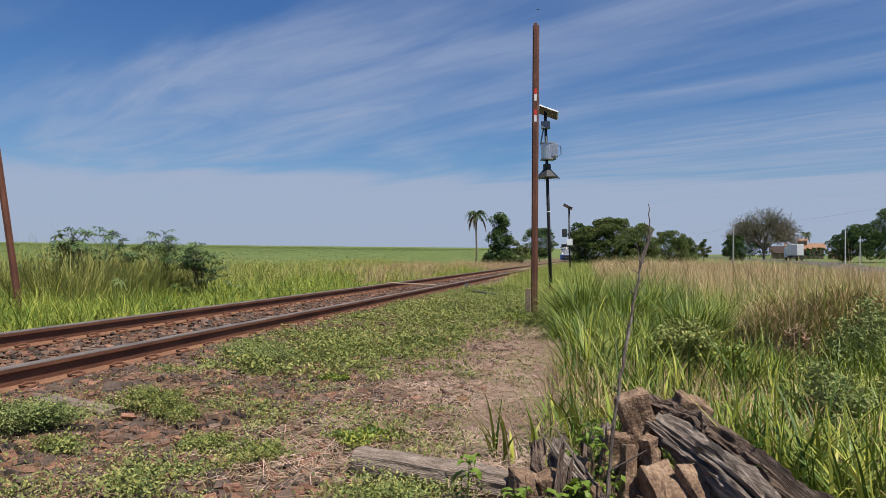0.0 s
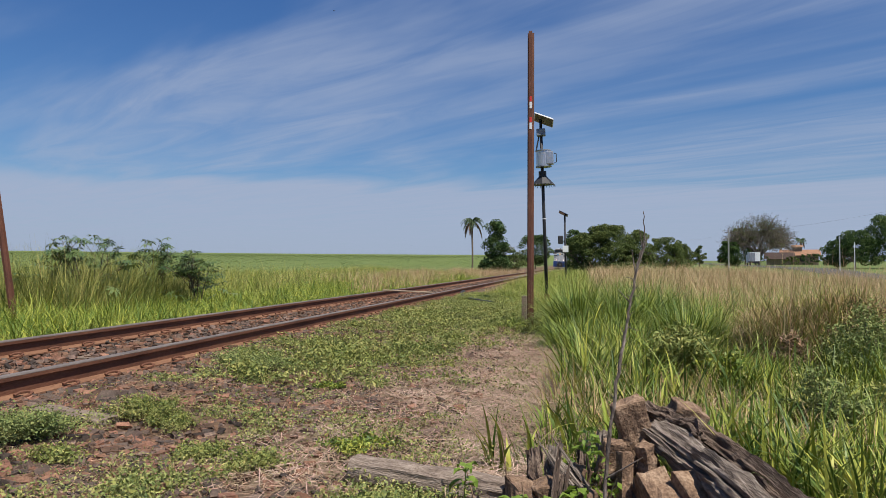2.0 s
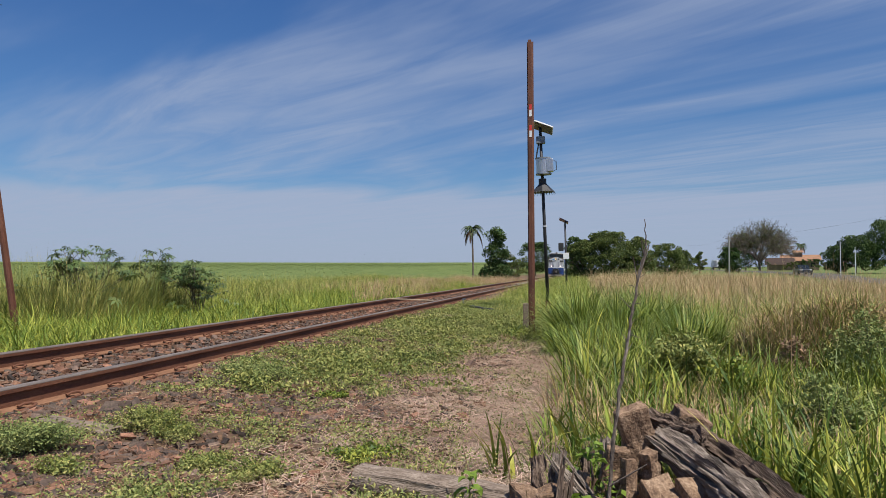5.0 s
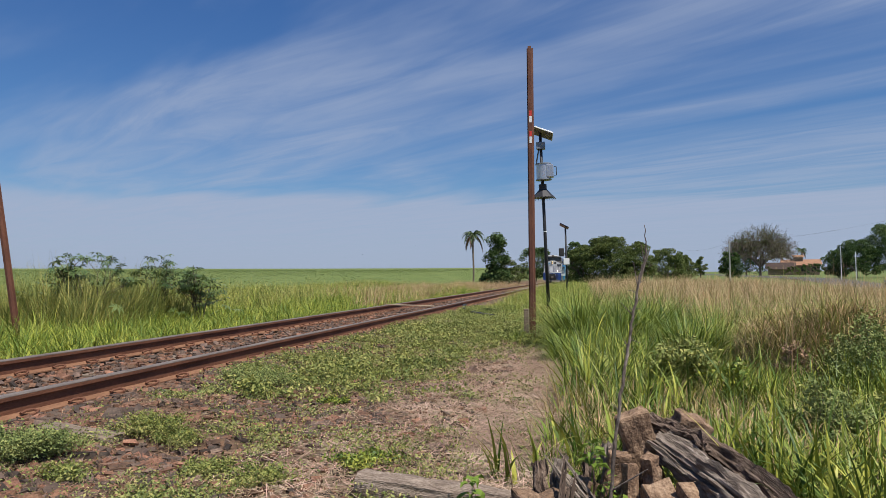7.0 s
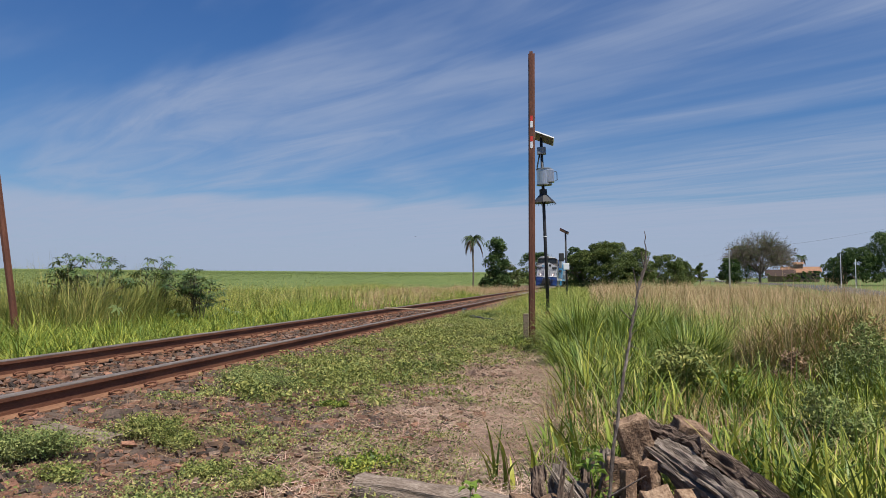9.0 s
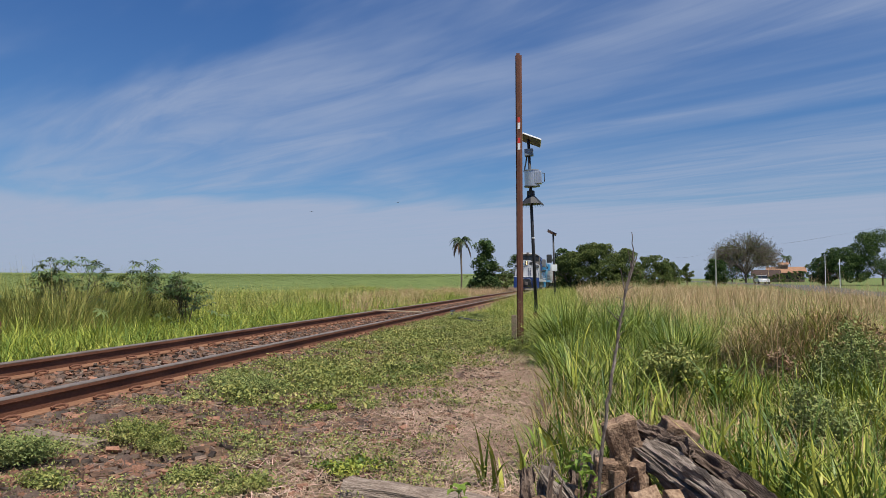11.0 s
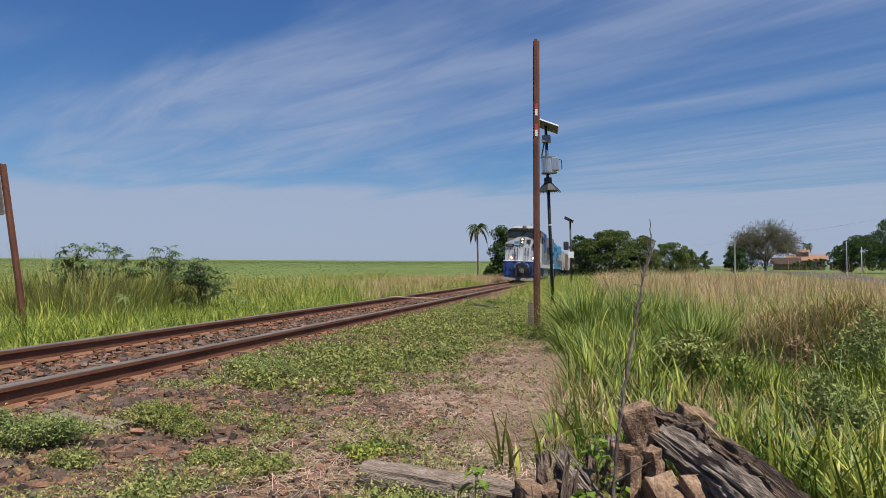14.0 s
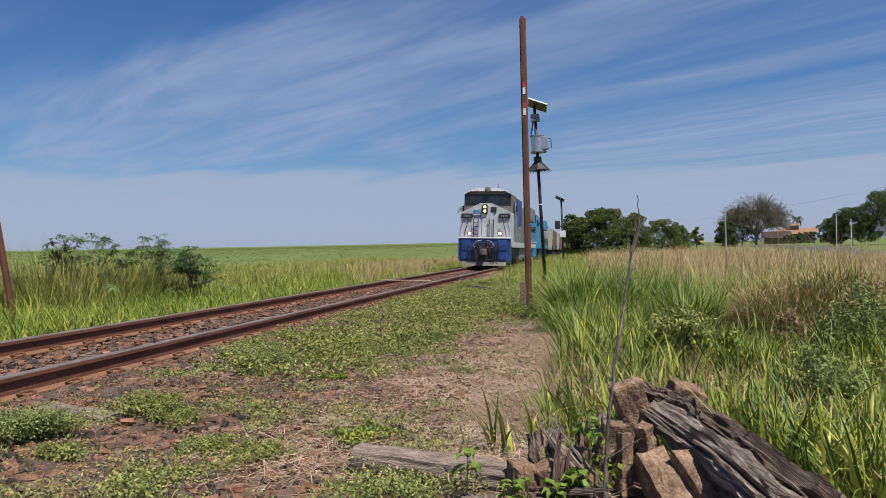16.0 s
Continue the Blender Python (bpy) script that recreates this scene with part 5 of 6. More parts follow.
def locomotive(lead):
    low, cabc, hood = (LOCOBLUE, LOCOSILVER, LOCOGREY) if lead else (CYAN, CYAN, CYAN)
    ob = thing("locomotive", "silver-grey wide-cab diesel locomotive with blue pilot and lit lamps" if lead else "bright blue diesel locomotive coupled behind a silver one", "locomotive")
    L = 21.5
    part("underframe", box(-1.35, 1.35, 0.35, L - 0.3, 1.18, 1.42, 0.02), LOCOGREY if lead else CYAN, ob)
    pil = part("pilot", prism([(-1.44, 0.42), (-1.28, 0.30), (1.28, 0.30), (1.44, 0.42), (1.44, 1.60), (-1.44, 1.60)], "y", 0.18, 0.42), low, ob, "blue front pilot plate" if lead else "")
    for s in (-1, 1):
        part("pilot_panel", box(s * 1.0 - 0.26, s * 1.0 + 0.26, 0.10, 0.18, 0.45, 1.52, 0.02), low, pil)
    part("plough", prism([(0.02, 0.10), (0.20, 0.42), (0.35, 0.42), (0.35, 0.10)], "x", -1.22, 1.22), LOCOBROWN, ob, "grey-brown scraped plough blade")
    c = part("coupler", box(-0.16, 0.16, -0.38, 0.3, 0.72, 1.0, 0.05), LOCOBROWN, ob, "rusty knuckle coupler")
    part("uncoupling_lever", rods([(-1.3, 0.05, 1.1), (-0.5, 0.0, 1.12), (-0.12, -0.2, 1.08)], 0.016, 5), BLACKP, ob)
    part("uncoupling_lever", rods([(1.3, 0.05, 1.1), (0.5, 0.0, 1.12), (0.12, -0.2, 1.08)], 0.016, 5), BLACKP, ob)
    part("jumper_cable", rods([(-0.32, 0.08, 1.3), (-0.12, -0.08, 1.02), (0.14, -0.08, 1.05), (0.34, 0.08, 1.32)], 0.022, 6), BLACKP, ob)
    part("knuckle", box(-0.06, 0.22, -0.5, -0.3, 0.68, 1.03, 0.05), LOCOBROWN, c)
    # solid black block stands in for the shadowed hollow round the coupler
    part("pocket_shade", prism([(-0.62, 0.42), (0.62, 0.42), (0.6, 0.9), (0.42, 1.36), (-0.42, 1.36), (-0.6, 0.9)], "y", 0.09, 0.25), BLACKP, ob, "coupler pocket with its shade built as a solid black block")
    for s in (-1, 1):
        part("air_hose", rods([(s * 0.1, 0.06, 1.5), (s * 0.4, -0.1, 1.44), (s * 0.58, -0.14, 1.22), (s * 0.46, -0.12, 1.1)], 0.028, 6), GREYBOX, ob, "pale looped air hose")
        for k, xx in enumerate((0.52, 0.68, 0.84)):
            part("air_hose", rods([(s * xx, 0.1, 1.35), (s * xx, -0.02, 0.95), (s * (xx - 0.04), 0.02, 0.45)], 0.024, 5), BLACKP, ob)
        part("step_side", box(s * 1.28 - 0.16, s * 1.28 + 0.16, 0.42, 0.95, 0.34, 1.2, 0.02), low, ob)
        bm = bmesh.new()
        for z in (0.45, 0.72, 0.98):
            bx(bm, s * 1.36 - 0.12, s * 1.36 + 0.12, 0.40, 0.99, z, z + 0.04)
        part("steps", bm, BLACKP, ob)
    part("walkway_edge", box(-1.46, 1.46, 0.12, 0.80, 1.602, 1.67, 0.01), WHITEP, ob, "white walkway edge")
    # short hood
    nose = part("nose", prism([(-1.40, 1.42), (1.40, 1.42), (1.40, 3.08), (0.32, 3.58), (-0.32, 3.58), (-1.40, 3.08)], "y", 0.75, 2.4), cabc, ob, "silver nose with sloped shoulders" if lead else "")
    part("nose_door", box(-0.22, 0.40, 0.715, 0.75, 1.72, 3.45, 0.01), cabc, nose)
    part("door_window", box(0.27, 0.59, 0.69, 0.749, 3.06, 3.36, 0.02), BLACKP, nose, "dark small window")
    for s in (-1, 1):
        nb = part("number_board", box(s * 1.05 - 0.31, s * 1.05 + 0.31, 0.66, 0.75, 2.74, 3.00, 0.02), BLACKP, nose, "black number board")
        bm = bmesh.new()
        for k in range(4):
            bx(bm, s * 1.05 - 0.18 + k * 0.095, s * 1.05 - 0.13 + k * 0.095, 0.652, 0.659, 2.82, 2.92)
        part("number_bars", bm, GREYBOX, nb, "plain grey bars")
        dl = part("ditch_light", box(s * 0.84 - 0.125, s * 0.84 + 0.125, 0.30, 0.55, 1.755, 2.0, 0.03), DITCHRED, ob, "dull red ditch light housing")
        part("lamp", rod(bmesh.new(), (s * 0.84, 0.285, 1.88), (s * 0.84, 0.31, 1.88), 0.085, 0.085, 16), DITCHON if lead else WHITEP, dl, "lit white lamp" if lead else "")
        part("ladder", rods([(-0.66, 0.62, 2.68), (-0.66, 0.62, 1.68)], 0.03, 6) if s < 0 else rods([(0.2, 0.62, 2.68), (0.2, 0.62, 1.68)], 0.03, 6), NAVY, nose)
        part("ladder", rods([(0.43 * s + 0.01, 0.62, 2.68), (0.43 * s + 0.01, 0.62, 1.68)], 0.03, 6), NAVY, nose)
        part("handrail", rods([(s * 1.36, 0.2, 1.62), (s * 1.36, 0.2, 2.1), (s * 1.22, 0.45, 2.6)], 0.022, 6), NAVY, ob)
        part("handrail", rods([(s * 0.95, 0.55, 2.72), (s * 1.18, 0.5, 1.7)], 0.022, 6), BLACKP, nose)
    for k in range(4):
        part("rung", box(-0.66, -0.42, 0.6, 0.64, 1.8 + k * 0.23, 1.83 + k * 0.23), NAVY, nose)
    part("emblem", box(-0.70, -0.34, 0.738, 0.748, 3.02, 3.2, 0.0), CYAN, nose, "small blue emblem shape")
    bm = bmesh.new()
    bx(bm, -0.74, -0.26, 0.738, 0.748, 2.84, 2.9)
    bx(bm, -0.68, -0.3, 0.738, 0.748, 2.75, 2.79)
    part("lettering_bars", bm, NAVY, nose, "plain dark bars")
    hl = part("headlight", box(-0.2, 0.1, 0.62, 0.76, 3.0, 3.5, 0.03), BLACKP, nose, "headlight pair housing")
    for z in (3.13, 3.37):
        part("lamp", rod(bmesh.new(), (-0.05, 0.606, z), (-0.05, 0.63, z), 0.085, 0.085, 16), LAMPON if lead else WHITEP, hl, "lit warm lamp" if lead else "")
    # cab
    cab = part("cab", prism([(-1.38, 1.42), (1.38, 1.42), (1.34, 4.12), (1.05, 4.34), (-1.05, 4.34), (-1.34, 4.12)], "y", 1.45, 4.6), LOCOBROWN if lead else CYAN, ob, "sooty cab walls" if lead else "")
    part("cab_side", box(-1.41, 1.41, 2.41, 4.61, 1.44, 3.05), cabc if not lead else LOCOGREY, cab)
    part("windshield_frame", prism([(-1.33, 3.5), (1.33, 3.5), (1.31, 4.13), (-1.31, 4.13)], "y", 1.432, 1.449), BLACKP, cab, "black windshield surround")
    for s in (-1, 1):
        part("windshield", box(s * 0.66 - 0.57, s * 0.66 + 0.57, 1.41, 1.431, 3.6, 4.07, 0.01), GLASS, cab, "dark windshield")
        part("wiper", rods([(s * 0.7, 1.40, 4.1), (s * 0.9, 1.395, 3.75)], 0.012, 4), BLACKP, cab)
        part("side_window", box(s * 1.40 - 0.015, s * 1.40 + 0.015, 2.6, 3.5, 3.15, 3.75, 0.01), GLASS, cab, "dark side window")
        part("mirror", box(s * 1.55 - 0.05, s * 1.55 + 0.05, 2.4, 2.6, 3.2, 3.55, 0.02), BLACKP, cab)
    roof = part("roof", prism([(-1.36, 4.12), (-0.98, 4.38), (-0.5, 4.47), (0.5, 4.47), (0.98, 4.38), (1.36, 4.12), (1.0, 4.30), (-1.0, 4.30)], "y", 1.30, 4.7), WHITEP if lead else CYAN, ob, "pale domed cab roof")
    part("bell", rod(bmesh.new(), (0.02, 1.36, 4.28), (0.02, 1.36, 4.5), 0.19, 0.16, 12), LOCOBROWN, roof, "dark roof beacon")
    for xx in (-0.95, -0.55, 0.55, 0.95):
        part("roof_hook", rod(bmesh.new(), (xx, 1.30, 4.32), (xx, 1.18, 4.22), 0.02, 0.02, 5), BLACKP, roof)
    part("antenna", rod(bmesh.new(), (0.5, 2.2, 4.44), (0.5, 2.2, 4.8), 0.012, 0.012, 5), BLACKP, roof)
    # long hood and machinery
    h = part("long_hood", box(-0.92, 0.92, 4.6, L - 0.9, 1.42, 3.95, 0.06), hood, ob)
    part("blower_housing", box(-1.43, 1.43, 4.66, 7.4, 2.5, 4.1, 0.05), LOCOBLUE if lead else CYAN, h, "deep blue blower housing")
    part("radiator_wing", box(-1.42, 1.42, L - 5.2, L - 1.2, 3.2, 4.25, 0.05), hood, h)
    for k in range(9):
        for s in (-1, 1):
            part("engine_door", box(s * 0.925 - 0.012, s * 0.925 + 0.012, 7.8 + k * 0.95, 8.6 + k * 0.95, 1.6, 3.3, 0.005), hood, h)
    part("exhaust", box(-0.5, 0.5, 10.5, 11.3, 3.95, 4.2, 0.03), BLACKP, h, "sooty exhaust stack")
    for s in (-1, 1):
        bm = bmesh.new()
        for k in range(10):
            rod(bm, (s * 1.36, 4.8 + k * 1.72, 1.4), (s * 1.36, 4.8 + k * 1.72, 2.35), 0.02, 0.02, 5)
        for z in (1.9, 2.35):
            rod(bm, (s * 1.36, 4.8, z), (s * 1.36, 4.8 + 9 * 1.72, z), 0.02, 0.02, 5)
        part("walkway_rail", bm, GREYBOX, ob)
        part("sill", box(s * 1.42 - 0.05, s * 1.42 + 0.05, 1.0, L - 0.4, 1.12, 1.43, 0.01), cabc, ob)
        for y0 in (1.6, L - 5.7):
            part("truck_frame", prism([(y0, 0.55), (y0 + 4.4, 0.55), (y0 + 4.4, 0.85), (y0 + 3.9, 1.0), (y0 + 0.5, 1.0), (y0, 0.85)], "x", s * 1.08 - 0.1, s * 1.08 + 0.1), BLACKP, ob, "grimy truck frame")
    part("fuel_tank", box(-1.3, 1.3, 7.2, 13.8, 0.35, 1.15, 0.12), LOCOGREY if lead else BLACKP, ob)
    for y0 in (1.6, L - 5.7):
        for k in (0.45, 2.2, 3.95):
            WHEELS.append(wheelset(ob, y0 + k))
    return ob


def hopper(mat, label):
    ob = thing("hopper_wagon", label, "freight wagon", group="hopper wagons of the train")
    L = 14.0
    body = part("body", prism([(0.5, 2.3), (2.4, 1.0), (L - 2.4, 1.0), (L - 0.5, 2.3), (L - 0.5, 3.75), (0.5, 3.75)], "x", -1.42, 1.42), mat, ob)
    bm = bmesh.new()
    for k in range(11):
        for s in (-1, 1):
            yy = 1.2 + k * 1.16
            bx(bm, s * 1.46 - 0.05, s * 1.46 + 0.05, yy - 0.05, yy + 0.05, 1.35 if 2 < yy < L - 2 else 2.3, 3.75)
    part("ribs", bm, mat, body)
    part("roof", prism([(-1.46, 3.75), (1.46, 3.75), (0.9, 4.05), (-0.9, 4.05)], "y", 0.45, L - 0.45), mat, ob)
    part("hatch", box(-0.3, 0.3, 1.0, L - 1.0, 4.05, 4.15, 0.03), BLACKP, ob)
    part("underframe", box(-1.3, 1.3, 0.2, L - 0.2, 0.95, 1.15, 0.02), BLACKP, ob)
    part("end_ladder", rods([(1.2, 0.3, 1.0), (1.2, 0.3, 3.7)], 0.025, 5), BLACKP, ob)
    for y0 in (1.4, L - 3.2):
        for s in (-1, 1):
            part("bogie_frame", prism([(y0 - 0.2, 0.45), (y0 + 2.0, 0.45), (y0 + 1.6, 0.85), (y0 + 0.2, 0.85)], "x", s * 1.05 - 0.08, s * 1.05 + 0.08), BLACKP, ob)
        for k in (0.0, 1.8):
            wheelset(ob, y0 + k, 0.46)
    return ob


SPEED, FRONT = 8.6, 37.9


def make_train():
    cars = [(locomotive(True), 0.0), (locomotive(False), 22.4)]
    cars[0][0].scale = (1.03, 1.03, 1.03)
    grey = hopper(HOPGREY, "grey ribbed hopper wagon in a moving freight train")
    red = hopper(HOPRED, "oxide red ribbed hopper wagon in a moving freight train")
    off = 44.0
    for k in range(9):
        src = grey if k in (0, 2, 5) else red
        first = k in (0, 1)
        cars.append((src if first else copy_thing(src, pose(0, 0, 0)), off))
        off += 14.5
    return cars


CARS = make_train()


# ---- wood pile and stick ----
def log(name, a, b, r0, r1, mat, label, seed, rough=0.25, seg=26, n=18, flat=1.0):
    """A weathered log or split timber from a to b with a furrowed skin."""
    rg = random.Random(seed)
    a, b = Vector(a), Vector(b)
    d = b - a
    ob = thing(name, label, "log", Matrix.Translation(a) @ d.to_track_quat("Y", "Z").to_matrix().to_4x4())
    bm = bmesh.new()
    rings = []
    ph = rg.uniform(0, 100)
    for i in range(seg + 1):
        t = i / seg
        r = r0 + (r1 - r0) * t
        ring = []
        ox = noise.noise(Vector((t * 3.1, ph, 0.3))) * r * 0.9 * rough
        oz = noise.noise(Vector((t * 3.4, ph, 7.3))) * r * 0.7 * rough
        for k in range(n):
            an = 2 * math.pi * k / n
            c, sn = math.cos(an), math.sin(an)
            f = noise.noise(Vector((c * 1.6, t * 2.2 + ph, sn * 1.6))) * rough * 0.7
            f -= max(0.0, noise.noise(Vector((c * 3.6, t * 0.9 + ph, sn * 3.6))) - 0.08) * rough * 1.7
            f -= max(0.0, noise.noise(Vector((c * 9, t * 2.0 + ph * 2, sn * 9))) - 0.05) * rough * 0.8
            f += noise.noise(Vector((c * 17, t * 5 + ph, sn * 17))) * rough * 0.22
            f += noise.noise(Vector((c * 5, t * 7 + ph, sn * 5))) * rough * 0.35
            f += noise.noise(Vector((c * 8, t * 24 + ph, sn * 8))) * rough * 0.16
            q = r * (1 + f)
            jag = noise.noise(Vector((c * 3, ph, sn * 3))) * r * 1.6 * rough * (1 if i in (0, seg) else 0)
            ring.append(bm.verts.new((ox + c * q, d.length * t + jag, oz + sn * q * flat)))
        rings.append(ring)
    for p, q in zip(rings, rings[1:]):
        for k in range(n):
            bm.faces.new((p[k], p[(k + 1) % n], q[(k + 1) % n], q[k]))
    bm.faces.new(rings[0][::-1])
    bm.faces.new(rings[-1])
    part("timber", bm, mat, ob)
    if r0 > 0.05 and rough > 0.5:
        for k in range(9):
            an, y0 = rg.uniform(0.1, 3.0), rg.uniform(0.0, 0.75) * d.length
            ln, rr = rg.uniform(0.1, 0.3), r0 * 0.98
            p0 = Vector((math.cos(an) * rr, y0, math.sin(an) * rr * flat))
            p1 = Vector((math.cos(an + 0.1) * rr * 1.04, y0 + ln * 0.5, math.sin(an + 0.1) * rr * 1.04 * flat))
            p2 = Vector((math.cos(an) * rr * 1.08, y0 + ln, math.sin(an) * rr * 1.1 * flat))
            part("splinter", tube([p0, p1, p2], [0.011, 0.009, 0.002], 5), mat, ob)
    return ob


def chunk(name, at, size, turn, mat, label, seed):
    """A broken block with knocked corners."""
    rg = random.Random(seed)
    ob = thing(name, label, "rubble", pose(*at, *turn))
    bm = box(-size[0] / 2, size[0] / 2, -size[1] / 2, size[1] / 2, -size[2] / 2, size[2] / 2, 0.012)
    bmesh.ops.subdivide_edges(bm, edges=bm.edges[:], cuts=4, use_grid_fill=True)
    for v in bm.verts:
        v.co += v.co.normalized() * (noise.noise(v.co * 14 + Vector((seed, 0, 0))) * 0.02 + noise.noise(v.co * 40 + Vector((seed, 0, 0))) * 0.014)
    part("block", bm, mat, ob)
    return ob


def sprig(x, y, z, h, seed):
    """A small leafy shoot with toothed bright leaves."""
    rg = random.Random(seed)
    ob = thing("leafy_sprig", "small bright green leafy shoot in a wood heap", "plant", pose(x, y, z), "bright shoots by the wood heap")
    part("stem", rod(bmesh.new(), (0, 0, -0.12), (0.01, 0, h), 0.004, 0.002, 5), SPRIG, ob)
    for k in range(11):
        a, t = k * 2.4 + rg.uniform(-0.3, 0.3), 0.25 + 0.8 * k / 11
        ln, w = rg.uniform(0.06, 0.1), rg.uniform(0.03, 0.048)
        m = Matrix.Translation((0.01 * t, 0, h * t)) @ Euler((0, rg.uniform(-0.5, 0.5), a)).to_matrix().to_4x4()
        bm = bmesh.new()
        mid = [bm.verts.new(m @ Vector((ln * q, 0, 0.012 * math.sin(q * 3) - 0.02 * q * q))) for q in (0.05, 0.35, 0.7, 1.0)]
        for sg in (-1, 1):
            ed = [bm.verts.new(m @ Vector((ln * q, sg * w * ww, 0.014 + rg.uniform(-0.004, 0.004)))) for q, ww in ((0.3, 0.55), (0.55, 0.5), (0.85, 0.28))]
            bm.faces.new((mid[0], mid[1], ed[0]))
            bm.faces.new((mid[1], mid[2], ed[1], ed[0]))
            bm.faces.new((mid[2], mid[3], ed[2], ed[1]))
        part("leaf", bm, SPRIG, ob)
    return ob


def make_pile():
    log("fallen_log", (4.27, 3.80, -0.265), (5.18, 3.60, -0.29), 0.086, 0.092, LOGWOOD, "weathered grey log lying on weedy ground", 3, 0.15, 60, 30)
    log("split_timber", (5.90, 3.98, 0.10), (6.20, 3.84, -0.04), 0.075, 0.085, BROWNWOOD, "rotten splintered dark timber in a heap", 4, 0.95, 60, 40)
    log("split_timber", (5.93, 3.84, 0.015), (6.42, 3.05, -0.21), 0.074, 0.084, GREYWOOD, "cracked grey timber in a heap", 5, 0.85, 90, 44)
    log("split_timber", (6.15, 4.0, 0.0), (6.66, 3.1, -0.32), 0.085, 0.11, BROWNWOOD, "rotten splintered dark timber in a heap", 6, 0.9, 90, 44)
    log("split_timber", (6.0, 3.93, 0.075), (6.17, 3.72, 0.03), 0.045, 0.05, BROWNWOOD, "short splintered dark timber in a heap", 8, 1.0, 50, 36)
    log("split_timber", (6.28, 3.75, -0.12), (6.75, 3.2, -0.36), 0.06, 0.07, GREYWOOD, "cracked grey timber in a heap", 7, 0.7, 44, 26)
    for k, (p, s, t) in enumerate([((5.84, 3.84, 0.0), (0.17, 0.10, 0.40), (8, -16, 15)), ((5.77, 3.58, -0.18), (0.07, 0.08, 0.3), (-8, 6, 25)), ((5.95, 3.46, -0.25), (0.15, 0.34, 0.16), (40, -10, 22)), ((5.88, 3.60, -0.08), (0.07, 0.07, 0.2), (0, -10, 50)), ((6.12, 4.02, 0.06), (0.20, 0.13, 0.17), (15, 22, 20)), ((6.13, 3.43, -0.25), (0.16, 0.38, 0.17), (40, -8, 30)), ((5.6, 3.5, -0.28), (0.16, 0.12, 0.16), (0, 14, 50)), ((5.40, 3.52, -0.27), (0.16, 0.12, 0.2), (6, -10, 20)), ((5.52, 3.62, -0.24), (0.12, 0.1, 0.24), (14, 18, 70)), ((5.70, 3.72, -0.15), (0.12, 0.1, 0.3), (4, 10, 10)), ((5.06, 3.36, -0.345), (0.22, 0.13, 0.08), (0, 6, 15)), ((5.25, 3.5, -0.28), (0.13, 0.16, 0.2), (10, 6, 35))]):
        chunk("broken_block", p, s, t, BRICKRED if k != 10 else GREYWOOD, "brown crumbling clay block in a heap" if k != 10 else "pale broken piece of wood on the ground", 40 + k)
    stubs = [((5.33, 3.55, -0.36), (5.31, 3.63, -0.05), 0.034), ((5.40, 3.56, -0.36), (5.42, 3.66, -0.03), 0.04), ((5.43, 3.42, -0.36), (5.46, 3.5, -0.14), 0.046),
             ((5.62, 3.42, -0.28), (5.44, 3.6, -0.10), 0.042), ((5.56, 3.66, -0.36), (5.58, 3.72, -0.02), 0.03), ((5.66, 3.68, -0.36), (5.68, 3.74, 0.03), 0.03), ((5.30, 3.44, -0.33), (5.52, 3.36, -0.30), 0.045)]
    for k, (a, b, r) in enumerate(stubs):
        log("wood_stub", a, b, r * 1.2, r * 0.95, GREYWOOD if k % 2 else BROWNWOOD, "splintered grey-brown wood stub in a heap", 60 + k, 0.9, 26, 22)
    for k, (x, y, r, h, n) in enumerate([(5.56, 3.76, 0.1, 0.36, 200), (5.47, 3.44, 0.09, 0.2, 110), (5.68, 3.52, 0.07, 0.3, 120)]):
        weed_plant(x, y, r, h, SPRIG, n, 0.022, 300 + k, "bright green leafy weed growing through a wood heap")
    for k, (x, y, z, h) in enumerate([(4.99, 3.35, -0.22, 0.15), (5.22, 3.30, -0.32, 0.13), (5.42, 3.34, -0.33, 0.12), (5.58, 3.58, -0.1, 0.17), (5.53, 3.4, -0.3, 0.14)]):
        sprig(x, y, z, h, 200 + k)
    chunk("old_sleeper_end", (1.78, 4.5, float(gz(1.78, 4.5)) - 0.012), (0.7, 0.2, 0.12), (0, 3, -8), SLEEPERWOOD, "weathered end of an old wooden sleeper in gravel", 90)
    # dead standing stick
    st = thing("dead_stick", "thin dry forked stick standing in a wood heap", "stick", pose(0, 0, 0))
    line = [(5.655, 3.34, -0.36), (5.665, 3.36, -0.2), (5.70, 3.40, 0.15), (5.725, 3.42, 0.35), (5.77, 3.46, 0.58), (5.79, 3.47, 0.72), (5.835, 3.50, 0.93), (5.865, 3.52, 1.05), (5.86, 3.53, 1.19)]
    rad = [0.0125, 0.0118, 0.0105, 0.0098, 0.009, 0.008, 0.0065, 0.005, 0.0018]
    rk, pts, radii = random.Random(12), [], []
    for k in range(len(line) - 1):
        for i in range(5):
            t = i / 5
            p = Vector(line[k]).lerp(Vector(line[k + 1]), t)
            pts.append(p + Vector((rk.uniform(-1, 1), rk.uniform(-1, 1), 0)) * 0.0045)
            radii.append((rad[k] + (rad[k + 1] - rad[k]) * t) * 0.82 * rk.uniform(0.86, 1.16))
    part("stem", tube(pts + [line[-1]], radii + [rad[-1]], 8), DEADSTICK, st)
    for _ in range(16):
        k = rk.randrange(4, len(pts) - 2)
        e = pts[k] + Vector((rk.choice((-1, 1)) * rk.uniform(0.015, 0.05), rk.uniform(-0.02, 0.02), rk.uniform(0.0, 0.05)))
